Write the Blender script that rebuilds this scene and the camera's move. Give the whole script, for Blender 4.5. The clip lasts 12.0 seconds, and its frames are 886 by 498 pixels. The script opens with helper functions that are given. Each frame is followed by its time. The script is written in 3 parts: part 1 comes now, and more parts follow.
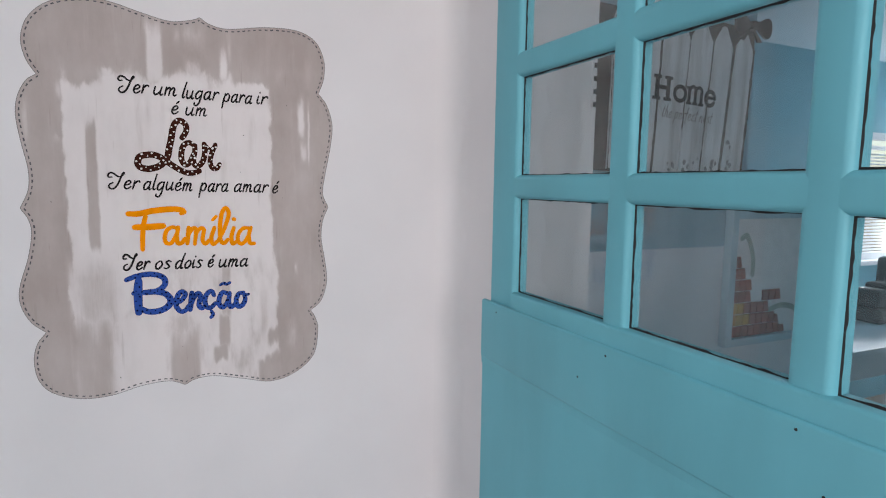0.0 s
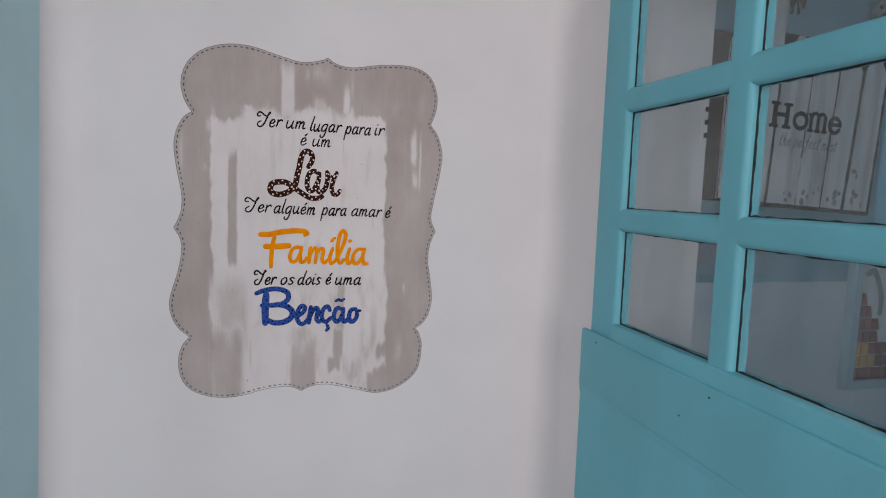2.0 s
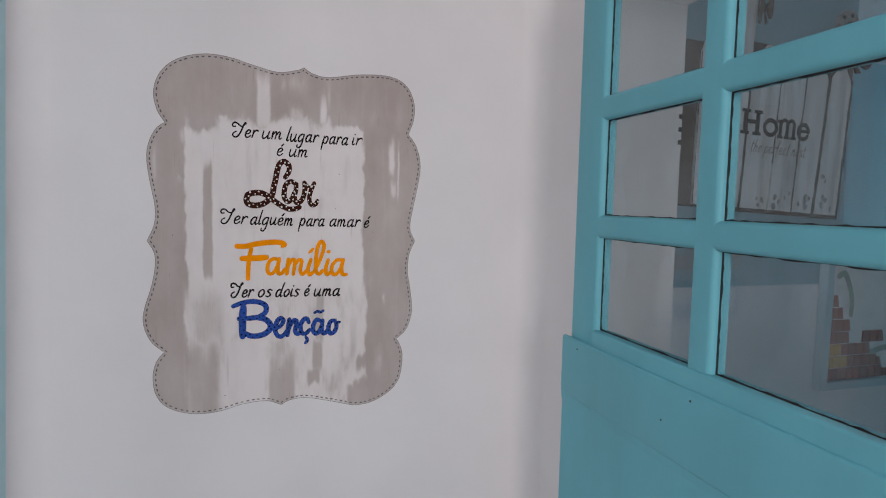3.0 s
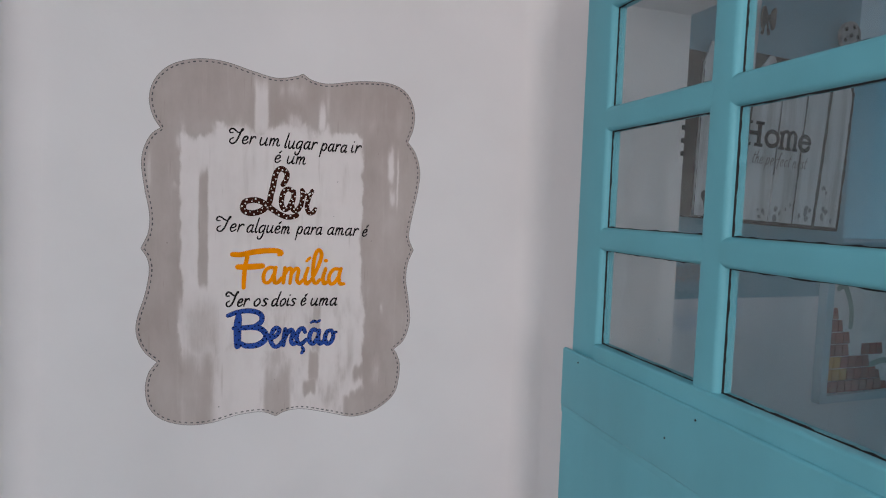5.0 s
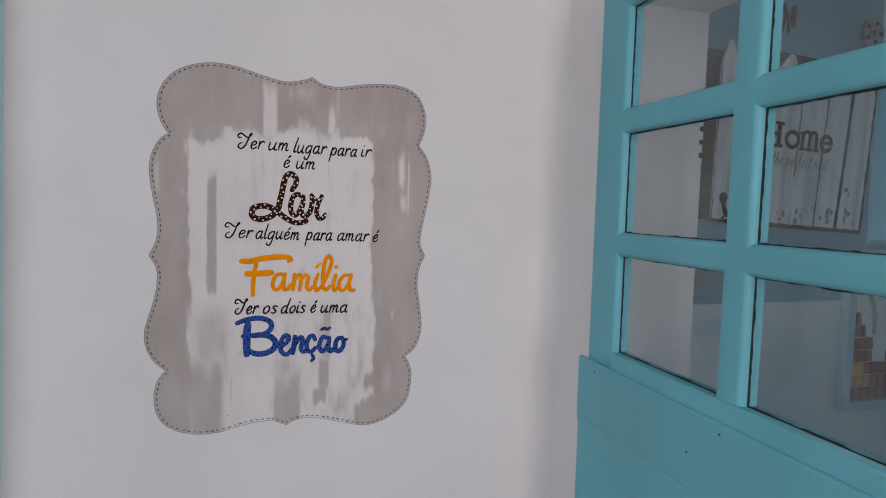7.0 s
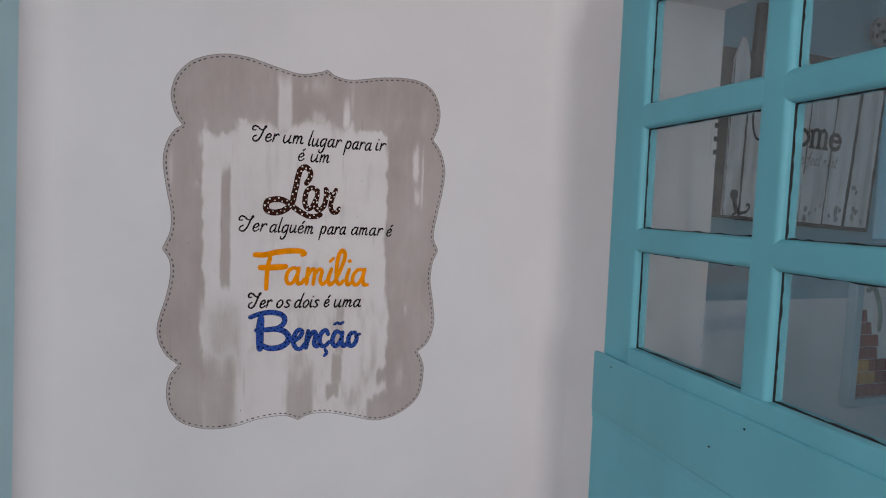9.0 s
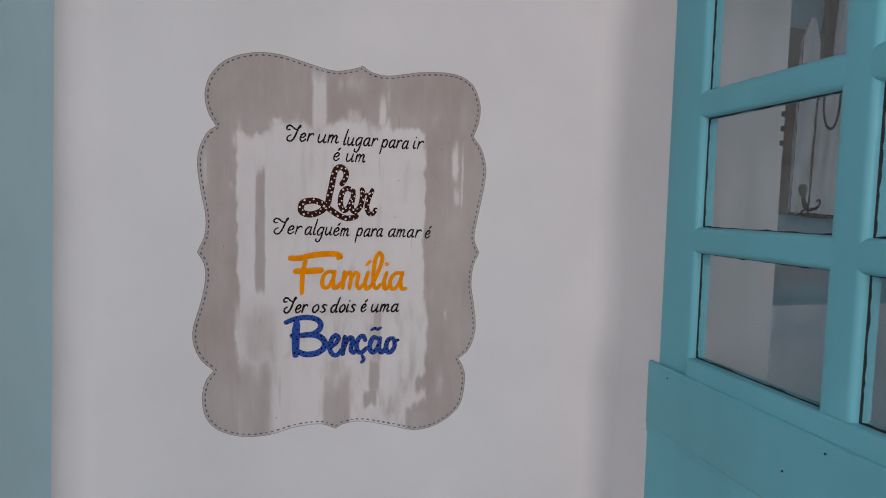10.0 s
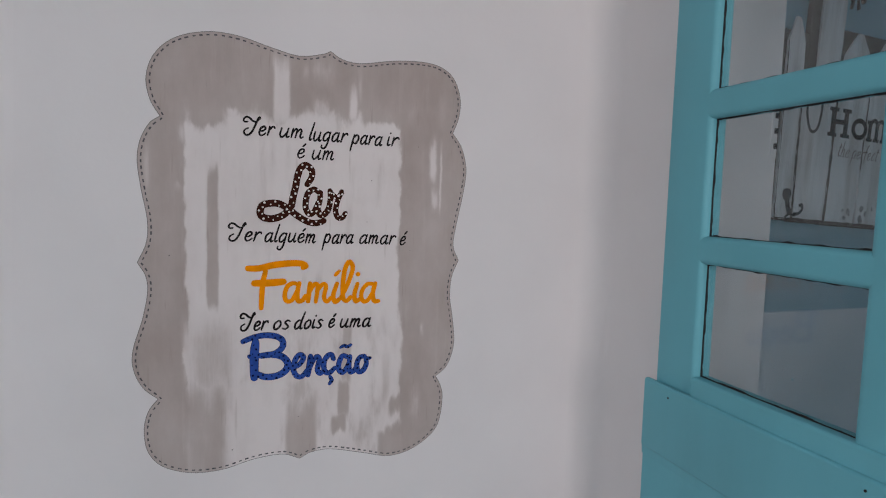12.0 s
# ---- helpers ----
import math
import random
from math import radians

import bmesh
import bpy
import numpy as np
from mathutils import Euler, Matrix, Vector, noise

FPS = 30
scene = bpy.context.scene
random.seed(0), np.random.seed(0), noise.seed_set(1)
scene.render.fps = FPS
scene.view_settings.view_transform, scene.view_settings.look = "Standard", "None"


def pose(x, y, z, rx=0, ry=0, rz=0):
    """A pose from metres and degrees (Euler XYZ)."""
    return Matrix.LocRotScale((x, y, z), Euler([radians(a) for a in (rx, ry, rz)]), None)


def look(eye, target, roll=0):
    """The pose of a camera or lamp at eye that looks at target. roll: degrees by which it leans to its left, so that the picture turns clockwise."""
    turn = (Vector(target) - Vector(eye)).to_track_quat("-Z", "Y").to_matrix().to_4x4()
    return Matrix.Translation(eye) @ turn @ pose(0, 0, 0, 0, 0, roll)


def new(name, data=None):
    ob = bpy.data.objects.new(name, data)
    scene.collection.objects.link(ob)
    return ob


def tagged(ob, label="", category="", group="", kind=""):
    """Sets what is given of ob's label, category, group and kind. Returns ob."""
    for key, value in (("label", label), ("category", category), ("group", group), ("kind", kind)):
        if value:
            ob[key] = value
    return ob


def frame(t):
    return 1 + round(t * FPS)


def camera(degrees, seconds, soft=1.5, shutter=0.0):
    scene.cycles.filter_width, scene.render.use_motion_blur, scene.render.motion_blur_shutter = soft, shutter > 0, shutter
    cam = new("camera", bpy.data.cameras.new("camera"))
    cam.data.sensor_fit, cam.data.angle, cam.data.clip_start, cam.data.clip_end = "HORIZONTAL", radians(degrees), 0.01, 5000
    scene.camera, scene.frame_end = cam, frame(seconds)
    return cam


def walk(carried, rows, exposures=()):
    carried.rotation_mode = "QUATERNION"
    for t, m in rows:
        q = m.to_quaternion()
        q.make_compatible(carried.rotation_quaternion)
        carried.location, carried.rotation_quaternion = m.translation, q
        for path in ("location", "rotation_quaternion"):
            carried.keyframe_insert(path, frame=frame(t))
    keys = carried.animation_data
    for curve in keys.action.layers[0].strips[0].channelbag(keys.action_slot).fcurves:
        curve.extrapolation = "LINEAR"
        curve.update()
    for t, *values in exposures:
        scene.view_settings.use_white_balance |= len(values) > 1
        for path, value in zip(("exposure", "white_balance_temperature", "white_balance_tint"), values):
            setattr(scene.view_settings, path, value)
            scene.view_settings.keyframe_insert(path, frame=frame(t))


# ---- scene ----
cam = camera(74.4, 12.0, 1.12)
PATH = [
    (0, (-0.133, 0.188, 1.602), (0.695, 1.995, 1.382), 0.8),
    (0.5, (-0.177, 0.128, 1.611), (0.608, 1.951, 1.364), 0.6),
    (1, (-0.194, 0.126, 1.63), (0.52, 1.978, 1.381), 1.6),
    (1.5, (-0.173, 0.149, 1.637), (0.462, 2.036, 1.449), 2.6),
    (2, (-0.165, 0.153, 1.639), (0.359, 2.073, 1.445), 1.9),
    (2.5, (-0.169, 0.152, 1.64), (0.355, 2.075, 1.473), 0.3),
    (3, (-0.166, 0.158, 1.636), (0.429, 2.061, 1.479), 1.2),
    (3.5, (-0.165, 0.161, 1.64), (0.432, 2.064, 1.487), 0.9),
    (3.7, (-0.169, 0.156, 1.644), (0.411, 2.063, 1.479), 0.8),
    (4.6, (-0.17, 0.171, 1.647), (0.431, 2.073, 1.494), 1.45),
    (5.5, (-0.171, 0.187, 1.65), (0.451, 2.083, 1.509), 2.1),
    (6, (-0.17, 0.195, 1.648), (0.441, 2.094, 1.508), 2.6),
    (6.5, (-0.169, 0.2, 1.653), (0.404, 2.11, 1.499), 2.0),
    (7, (-0.167, 0.204, 1.657), (0.413, 2.112, 1.512), 1.5),
    (7.2, (-0.175, 0.206, 1.656), (0.372, 2.124, 1.512), 1.4),
    (8.0, (-0.192, 0.21, 1.651), (0.376, 2.123, 1.506), 1.4),
    (8.8, (-0.209, 0.215, 1.646), (0.379, 2.121, 1.499), 1.4),
    (9, (-0.209, 0.221, 1.65), (0.397, 2.121, 1.497), 1.9),
    (9.5, (-0.197, 0.248, 1.644), (0.312, 2.175, 1.483), 2.7),
    (10, (-0.183, 0.273, 1.647), (0.272, 2.215, 1.495), 1.2),
    (10.5, (-0.199, 0.346, 1.665), (0.38, 2.255, 1.523), 0.5),
    (11, (-0.208, 0.381, 1.668), (0.435, 2.27, 1.533), 1.5),
    (11.5, (-0.206, 0.396, 1.664), (0.466, 2.273, 1.51), 1.2),
    (12, (-0.218, 0.394, 1.662), (0.425, 2.28, 1.495), 1.6),
]
EXPOSURES = [(0.0, 0.31), (0.5, 0.07), (1.0, 0.05), (3.5, 0.0), (5.5, -0.01), (9.0, -0.09), (12.0, -0.14)]
walk(cam, [(t, look(eye, target, roll)) for t, eye, target, roll in PATH], EXPOSURES)

# ---- world and lights ----
world = bpy.data.worlds.new("world")
scene.world = world
world.use_nodes = True
wn = world.node_tree
sky = wn.nodes.new("ShaderNodeTexSky")
sky.sky_type = "NISHITA"
sky.sun_disc = False
sky.sun_elevation, sky.sun_rotation = radians(48), radians(93)
wn.links.new(sky.outputs[0], wn.nodes["Background"].inputs[0])
wn.nodes["Background"].inputs[1].default_value = 0.1


def lamp(name, kind, m, energy, color, size=None, angle=None):
    data = bpy.data.lights.new(name, kind)
    data.energy, data.color = energy, color
    if size:
        data.shape, data.size, data.size_y = "RECTANGLE", size[0], size[1]
    if angle:
        data.angle = radians(angle)
    ob = new(name, data)
    ob.matrix_world = m
    return ob


lamp("sun", "SUN", look((7, -0.4, 8), (0, 0, 0)), 3.0, (1.0, 0.95, 0.88), angle=0.5)
# two added fills from unseen openings, behind and left; the last is far-window daylight
lamp("fill_from_behind", "AREA", look((-0.12, -2.42, 1.92), (-0.45, 1.4, 1.80)), 42.0, (1.0, 0.93, 0.928), (1.0, 1.05))
lamp("fill_from_left", "AREA", look((-2.55, -0.7, 1.72), (0.45, -0.2, 1.6)), 15.5, (1.0, 0.94, 0.935), (1.5, 0.85))
lamp("far_window_daylight", "AREA", look((5.36, 2.76, 1.55), (3.3, 0.0, 1.1)), 96.0, (0.95, 0.95, 1.0), (0.7, 0.85))

# ---- materials ----


def material(name, color, rough=0.6, metal=0.0, scale=18.0, vary=0.05, bump=0.05, stretch=(1, 1, 1), fine=140.0, spec=0.5, tone=None):
    """A painted or natural surface: two scales of colour change and a fine relief."""
    m = bpy.data.materials.new(name)
    m.use_nodes = True
    nt = m.node_tree
    b = nt.nodes["Principled BSDF"]
    b.inputs["Roughness"].default_value, b.inputs["Metallic"].default_value = rough, metal
    b.inputs["Specular IOR Level"].default_value = spec
    tc = nt.nodes.new("ShaderNodeTexCoord")
    mp = nt.nodes.new("ShaderNodeMapping")
    mp.inputs["Scale"].default_value = stretch
    nt.links.new(tc.outputs["Object"], mp.inputs[0])
    n1 = nt.nodes.new("ShaderNodeTexNoise")
    n1.inputs["Scale"].default_value, n1.inputs["Detail"].default_value = scale, 5.0
    n2 = nt.nodes.new("ShaderNodeTexNoise")
    n2.inputs["Scale"].default_value, n2.inputs["Detail"].default_value = fine, 3.0
    for n in (n1, n2):
        nt.links.new(mp.outputs[0], n.inputs["Vector"])
    mix = nt.nodes.new("ShaderNodeMix")
    mix.data_type = "RGBA"
    other = tone or tuple(max(0.0, c * (1 - 3 * vary)) for c in color)
    mix.inputs[6].default_value = (*color, 1)
    mix.inputs[7].default_value = (*other, 1)
    ramp = nt.nodes.new("ShaderNodeMapRange")
    ramp.inputs[1].default_value, ramp.inputs[2].default_value = 0.42, 0.75
    nt.links.new(n1.outputs[0], ramp.inputs[0])
    nt.links.new(ramp.outputs[0], mix.inputs[0])
    nt.links.new(mix.outputs[2], b.inputs["Base Color"])
    add = nt.nodes.new("ShaderNodeMath")
    add.operation = "MULTIPLY_ADD"
    add.inputs[1].default_value = 0.35
    nt.links.new(n2.outputs[0], add.inputs[0])
    nt.links.new(n1.outputs[0], add.inputs[2])
    bp = nt.nodes.new("ShaderNodeBump")
    bp.inputs["Strength"].default_value, bp.inputs["Distance"].default_value = bump, 0.01
    nt.links.new(add.outputs[0], bp.inputs["Height"])
    nt.links.new(bp.outputs[0], b.inputs["Normal"])
    return m


def glass_material():
    """Clear glass under a thin uneven film of dust that also paints in reflected haze."""
    m = bpy.data.materials.new("hazy_window_glass")
    m.use_nodes = True
    nt = m.node_tree
    b = nt.nodes["Principled BSDF"]
    b.inputs["Base Color"].default_value = (0.95, 0.975, 0.98, 1)
    b.inputs["Transmission Weight"].default_value, b.inputs["Roughness"].default_value, b.inputs["IOR"].default_value = 1.0, 0.0, 1.45
    veil = nt.nodes.new("ShaderNodeBsdfDiffuse")
    veil.inputs[0].default_value = (0.60, 0.68, 0.72, 1)
    tc = nt.nodes.new("ShaderNodeTexCoord")
    n = nt.nodes.new("ShaderNodeTexNoise")
    n.inputs["Scale"].default_value, n.inputs["Detail"].default_value = 14.0, 6.0
    nt.links.new(tc.outputs["Object"], n.inputs["Vector"])
    mr = nt.nodes.new("ShaderNodeMapRange")
    mr.inputs[1].default_value, mr.inputs[2].default_value, mr.inputs[3].default_value, mr.inputs[4].default_value = 0.3, 0.75, 0.026, 0.050
    nt.links.new(n.outputs[0], mr.inputs[0])
    mx = nt.nodes.new("ShaderNodeMixShader")
    nt.links.new(mr.outputs[0], mx.inputs[0])
    nt.links.new(b.outputs[0], mx.inputs[1])
    nt.links.new(veil.outputs[0], mx.inputs[2])
    nt.links.new(mx.outputs[0], nt.nodes["Material Output"].inputs[0])
    return m


def two_tone_material(name, upper, lower, z):
    """Wall paint in two colours that meet at the height z."""
    m = material(name, upper, 0.7, vary=0.03, bump=0.04, scale=6)
    nt = m.node_tree
    b = nt.nodes["Principled BSDF"]
    link = b.inputs["Base Color"].links[0]
    src = link.from_socket
    tc = nt.nodes.new("ShaderNodeTexCoord")
    sep = nt.nodes.new("ShaderNodeSeparateXYZ")
    nt.links.new(tc.outputs["Object"], sep.inputs[0])
    mr = nt.nodes.new("ShaderNodeMapRange")
    mr.inputs[1].default_value, mr.inputs[2].default_value = z - 0.002, z + 0.002
    nt.links.new(sep.outputs[2], mr.inputs[0])
    mix = nt.nodes.new("ShaderNodeMix")
    mix.data_type = "RGBA"
    mix.inputs[6].default_value = (*lower, 1)
    nt.links.new(mr.outputs[0], mix.inputs[0])
    nt.links.new(src, mix.inputs[7])
    nt.links.new(mix.outputs[2], b.inputs["Base Color"])
    return m


def brushed_panel_material():
    """Greige paint dragged over with white, thin in vertical streaks, thick over the middle of the panel."""
    m = bpy.data.materials.new("brushed_greige_paint")
    m.use_nodes = True
    nt = m.node_tree
    b = nt.nodes["Principled BSDF"]
    b.inputs["Roughness"].default_value = 0.65
    tc = nt.nodes.new("ShaderNodeTexCoord")
    sep = nt.nodes.new("ShaderNodeSeparateXYZ")
    nt.links.new(tc.outputs["Object"], sep.inputs[0])

    def noise_of(sx, sz, scale, detail=6.0, rough=0.6):
        mp = nt.nodes.new("ShaderNodeMapping")
        mp.inputs["Scale"].default_value = (sx, 1, sz)
        nt.links.new(tc.outputs["Object"], mp.inputs[0])
        n = nt.nodes.new("ShaderNodeTexNoise")
        n.inputs["Scale"].default_value, n.inputs["Detail"].default_value, n.inputs["Roughness"].default_value = scale, detail, rough
        nt.links.new(mp.outputs[0], n.inputs["Vector"])
        return n.outputs[0]

    def math(op, a, c=None, d=None):
        n = nt.nodes.new("ShaderNodeMath")
        n.operation = op
        for i, v in enumerate((a, c, d)):
            if v is None:
                continue
            if isinstance(v, (int, float)):
                n.inputs[i].default_value = v
            else:
                nt.links.new(v, n.inputs[i])
        return n.outputs[0]

    def ramp(v, lo, hi):
        n = nt.nodes.new("ShaderNodeMapRange")
        n.interpolation_type = "SMOOTHSTEP"
        n.inputs[1].default_value, n.inputs[2].default_value = lo, hi
        nt.links.new(v, n.inputs[0])
        return n.outputs[0]

    streak = noise_of(9.0, 0.7, 5.0)
    rag = noise_of(5.0, 2.2, 6.0, 6.0, 0.6)
    hairs = noise_of(40.0, 1.8, 8.0, 4.0, 0.65)
    dry = noise_of(5.0, 1.3, 8.0, 6.0, 0.62)
    cloud = noise_of(1.6, 1.0, 5.0, 5.0, 0.6)
    wave = noise_of(1.0, 1.0, 9.0, 3.0, 0.5)
    x = math("ADD", sep.outputs[0], math("ADD", math("MULTIPLY", math("SUBTRACT", rag, 0.5), 0.026), math("MULTIPLY", math("SUBTRACT", wave, 0.5), 0.036)))
    z = math("ADD", sep.outputs[2], math("ADD", math("MULTIPLY", math("SUBTRACT", noise_of(2.6, 1.2, 5.0, 5.0), 0.5), 0.12), math("MULTIPLY", math("SUBTRACT", streak, 0.5), 0.022)))
    left = ramp(x, -0.213, -0.203)
    right = ramp(math("MULTIPLY", math("MULTIPLY_ADD", sep.outputs[2], 0.02, x), -1.0), -0.150, -0.140)
    top = ramp(math("MULTIPLY", z, -1.0), -0.258, -0.226)
    box = math("MULTIPLY", math("MULTIPLY", left, right), top)
    wob = math("ADD", sep.outputs[0], math("MULTIPLY", math("SUBTRACT", noise_of(2.4, 1.2, 9.0, 5.0, 0.6), 0.5), 0.010))
    zed = math("ADD", sep.outputs[2], math("MULTIPLY", math("SUBTRACT", noise_of(5.0, 1.6, 6.0, 4.0), 0.5), 0.07))

    def drag_at(x0, x1, z0, z1, amount, soft=0.008, fade=0.07):
        across = math("MULTIPLY", ramp(wob, x0 - soft, x0 + soft), ramp(math("MULTIPLY", wob, -1.0), -x1 - soft, -x1 + soft))
        upright = math("MULTIPLY", ramp(zed, z0 - fade / 3, z0 + fade), ramp(math("MULTIPLY", zed, -1.0), -z1 - fade / 3, -z1 + fade))
        return math("MULTIPLY", math("MULTIPLY", across, upright), amount)

    # grey drags left inside the white: the long drip, smudges at the foot, hairline strips under the words
    long_drags = ((-0.176, -0.159, -0.083, 0.164, 0.9, 0.003, 0.03), (-0.204, -0.13, -0.24, -0.074, 0.50, 0.02, 0.06), (-0.30, -0.146, -0.46, -0.175, 0.75, 0.014, 0.08),
                  (0.043, 0.061, -0.229, -0.096, 0.62, 0.004, 0.03), (0.038, 0.059, -0.296, -0.198, 0.80, 0.004, 0.03), (0.026, 0.053, -0.313, -0.264, 0.90, 0.005, 0.02))
    foot_drags = ((-0.026, -0.014, -0.094, -0.001, 0.35, 0.004, 0.03), (-0.005, 0.010, -0.080, -0.001, 0.45, 0.004, 0.03), (-0.052, 0.002, -0.46, -0.215, 0.95, 0.008, 0.09),
                  (-0.028, 0.002, -0.254, -0.134, 0.28, 0.01, 0.05), (0.116, 0.132, -0.277, -0.13, 0.42, 0.006, 0.04), (0.112, 0.160, -0.45, -0.299, 0.9, 0.008, 0.02), (0.131, 0.157, -0.295, -0.247, 0.9, 0.005, 0.02))
    head_drags = ((-0.205, -0.146, 0.214, 0.30, 0.85, 0.01, 0.015), (0.030, 0.038, 0.198, 0.264, 0.45, 0.004, 0.04), (0.076, 0.160, 0.238, 0.30, 0.8, 0.008, 0.012),
                  (-0.054, -0.045, 0.137, 0.235, 0.3, 0.004, 0.05), (-0.078, -0.071, 0.127, 0.219, 0.35, 0.004, 0.05), (-0.076, -0.058, -0.092, 0.023, 0.25, 0.006, 0.04))
    # white drags over the grey border
    head_whites = ((-0.073, -0.047, 0.215, 0.348, 0.85, 0.004, 0.04), (-0.027, -0.016, 0.295, 0.343, 0.42, 0.004, 0.03), (-0.012, 0.025, 0.295, 0.350, 0.42, 0.006, 0.03),
                   (-0.010, 0.019, 0.230, 0.279, 0.6, 0.006, 0.02), (0.053, 0.066, 0.230, 0.306, 0.85, 0.004, 0.03), (0.066, 0.073, 0.277, 0.341, 0.4, 0.003, 0.03), (-0.145, -0.128, 0.222, 0.255, 0.7, 0.006, 0.012))
    east_whites = ((0.198, 0.211, 0.136, 0.222, 0.75, 0.004, 0.03), (0.218, 0.222, 0.080, 0.213, 0.6, 0.002, 0.03), (0.203, 0.216, 0.096, 0.142, 0.55, 0.004, 0.02), (0.173, 0.189, -0.299, -0.234, 0.55, 0.006, 0.04),
                   (0.153, 0.172, 0.245, 0.284, 0.25, 0.006, 0.02), (0.212, 0.227, 0.238, 0.308, 0.22, 0.006, 0.03), (0.188, 0.195, -0.144, -0.107, 0.5, 0.003, 0.02))
    west_whites = ((-0.267, -0.256, 0.094, 0.195, 0.5, 0.006, 0.05), (-0.258, -0.228, 0.282, 0.316, 0.3, 0.015, 0.03), (-0.218, -0.205, 0.184, 0.228, 0.5, 0.006, 0.02), (-0.223, -0.212, 0.104, 0.127, 0.4, 0.006, 0.01),
                   (-0.214, -0.199, -0.208, -0.082, 0.7, 0.006, 0.05), (-0.157, -0.146, -0.32, -0.222, 0.35, 0.004, 0.04), (-0.143, -0.056, -0.45, -0.168, 0.85, 0.012, 0.05))
    drag = math("MULTIPLY", ramp(noise_of(6.0, 0.8, 5.0, 4.0), 0.56, 0.74), 0.35)
    foot = math("MULTIPLY", ramp(math("MULTIPLY", zed, -1.0), 0.02, 0.16), math("MULTIPLY", ramp(noise_of(3.0, 1.0, 6.0, 6.0, 0.6), 0.38, 0.66), 0.55))
    drag = math("MAXIMUM", drag, foot)
    for v in long_drags + foot_drags + head_drags:
        drag = math("MAXIMUM", drag, drag_at(*v))
    whites = math("MULTIPLY", ramp(streak, 0.56, 0.78), 0.36)
    for v in head_whites + east_whites + west_whites:
        whites = math("MAXIMUM", whites, drag_at(*v))
    cover = math("MAXIMUM", math("MULTIPLY", box, math("SUBTRACT", 1.0, drag)), whites)
    # bristle marks break every edge; both paints are a little cloudy
    rough_cover = math("ADD", cover, math("MULTIPLY", math("SUBTRACT", hairs, 0.5), 0.40))
    rough_cover = math("ADD", rough_cover, math("MULTIPLY", math("SUBTRACT", dry, 0.5), 0.60))
    cover = math("ADD", math("MULTIPLY", ramp(rough_cover, 0.20, 0.80), 0.42), math("MULTIPLY_ADD", cover, 0.46, 0.11))
    cover = math("ADD", cover, math("MULTIPLY", math("SUBTRACT", cloud, 0.5), 0.80))
    cover = math("ADD", cover, math("MULTIPLY", math("SUBTRACT", dry, 0.5), 0.26))
    bristle = math("MULTIPLY", ramp(noise_of(26.0, 1.6, 6.0, 3.0, 0.5), 0.60, 0.72), ramp(noise_of(1.5, 1.5, 9.0, 2.0), 0.46, 0.62))
    cover = math("SUBTRACT", cover, math("MULTIPLY", bristle, 0.30))
    mix = nt.nodes.new("ShaderNodeMix")
    mix.data_type = "RGBA"
    mix.inputs[6].default_value = (0.418, 0.352, 0.328, 1)
    mix.inputs[7].default_value = (0.775, 0.720, 0.715, 1)
    nt.links.new(cover, mix.inputs[0])
    nt.links.new(mix.outputs[2], b.inputs["Base Color"])
    bp = nt.nodes.new("ShaderNodeBump")
    bp.inputs["Strength"].default_value, bp.inputs["Distance"].default_value = 0.08, 0.005
    nt.links.new(streak, bp.inputs["Height"])
    nt.links.new(bp.outputs[0], b.inputs["Normal"])
    return m


WHITE = material("white_wall_paint", (0.80, 0.775, 0.785), 0.75, scale=3.5, vary=0.02, bump=0.06, fine=90)
PALE_BLUE = material("pale_blue_wall_paint", (0.54, 0.77, 0.83), 0.7, scale=4, vary=0.03, bump=0.05)
ROOM_BLUE = material("blue_wall_paint", (0.20, 0.50, 0.61), 0.7, scale=3, vary=0.04, bump=0.04)
BLUE_WHITE = two_tone_material("blue_over_white_paint", (0.27, 0.45, 0.54), (0.72, 0.74, 0.78), 1.440)
CEILING = material("ceiling_paint", (0.62, 0.68, 0.72), 0.85, scale=5, vary=0.02)
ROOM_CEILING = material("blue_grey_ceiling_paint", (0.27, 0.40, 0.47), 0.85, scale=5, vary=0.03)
# unseen floor, kept dark so little light bounces up the lower walls
FLOOR = material("dark_floor_finish", (0.11, 0.09, 0.075), 0.35, scale=6, vary=0.08)
TURQUOISE = material("turquoise_enamel", (0.138, 0.455, 0.545), 0.52, scale=9, vary=0.035, bump=0.10, stretch=(1, 1, 0.25), fine=70)
PUTTY = material("dark_putty", (0.012, 0.013, 0.015), 0.85, scale=40)
GLASS = glass_material()
PANEL = brushed_panel_material()
BLACK_INK = material("black_lettering_paint", (0.014, 0.011, 0.012), 0.85, spec=0.15, scale=60, vary=0.1)
BROWN_INK = material("brown_lettering_paint", (0.045, 0.010, 0.005), 0.85, spec=0.15, scale=60, vary=0.1)
ORANGE_INK = material("orange_lettering_paint", (0.98, 0.31, 0.002), 0.8, spec=0.04, scale=50, vary=0.06)
BLUE_INK = material("blue_lettering_paint", (0.034, 0.092, 0.40), 0.8, spec=0.06, scale=50, vary=0.12)
DOT_WHITE = material("white_dot_paint", (0.8, 0.76, 0.74), 0.5)
NAVY_DOT = material("navy_dot_paint", (0.004, 0.007, 0.035), 0.9, spec=0.1)
STITCH = material("grey_stitch_paint", (0.11, 0.105, 0.12), 0.85, spec=0.15)
EDGE_LINE = material("grey_edge_line_paint", (0.20, 0.19, 0.19), 0.6)
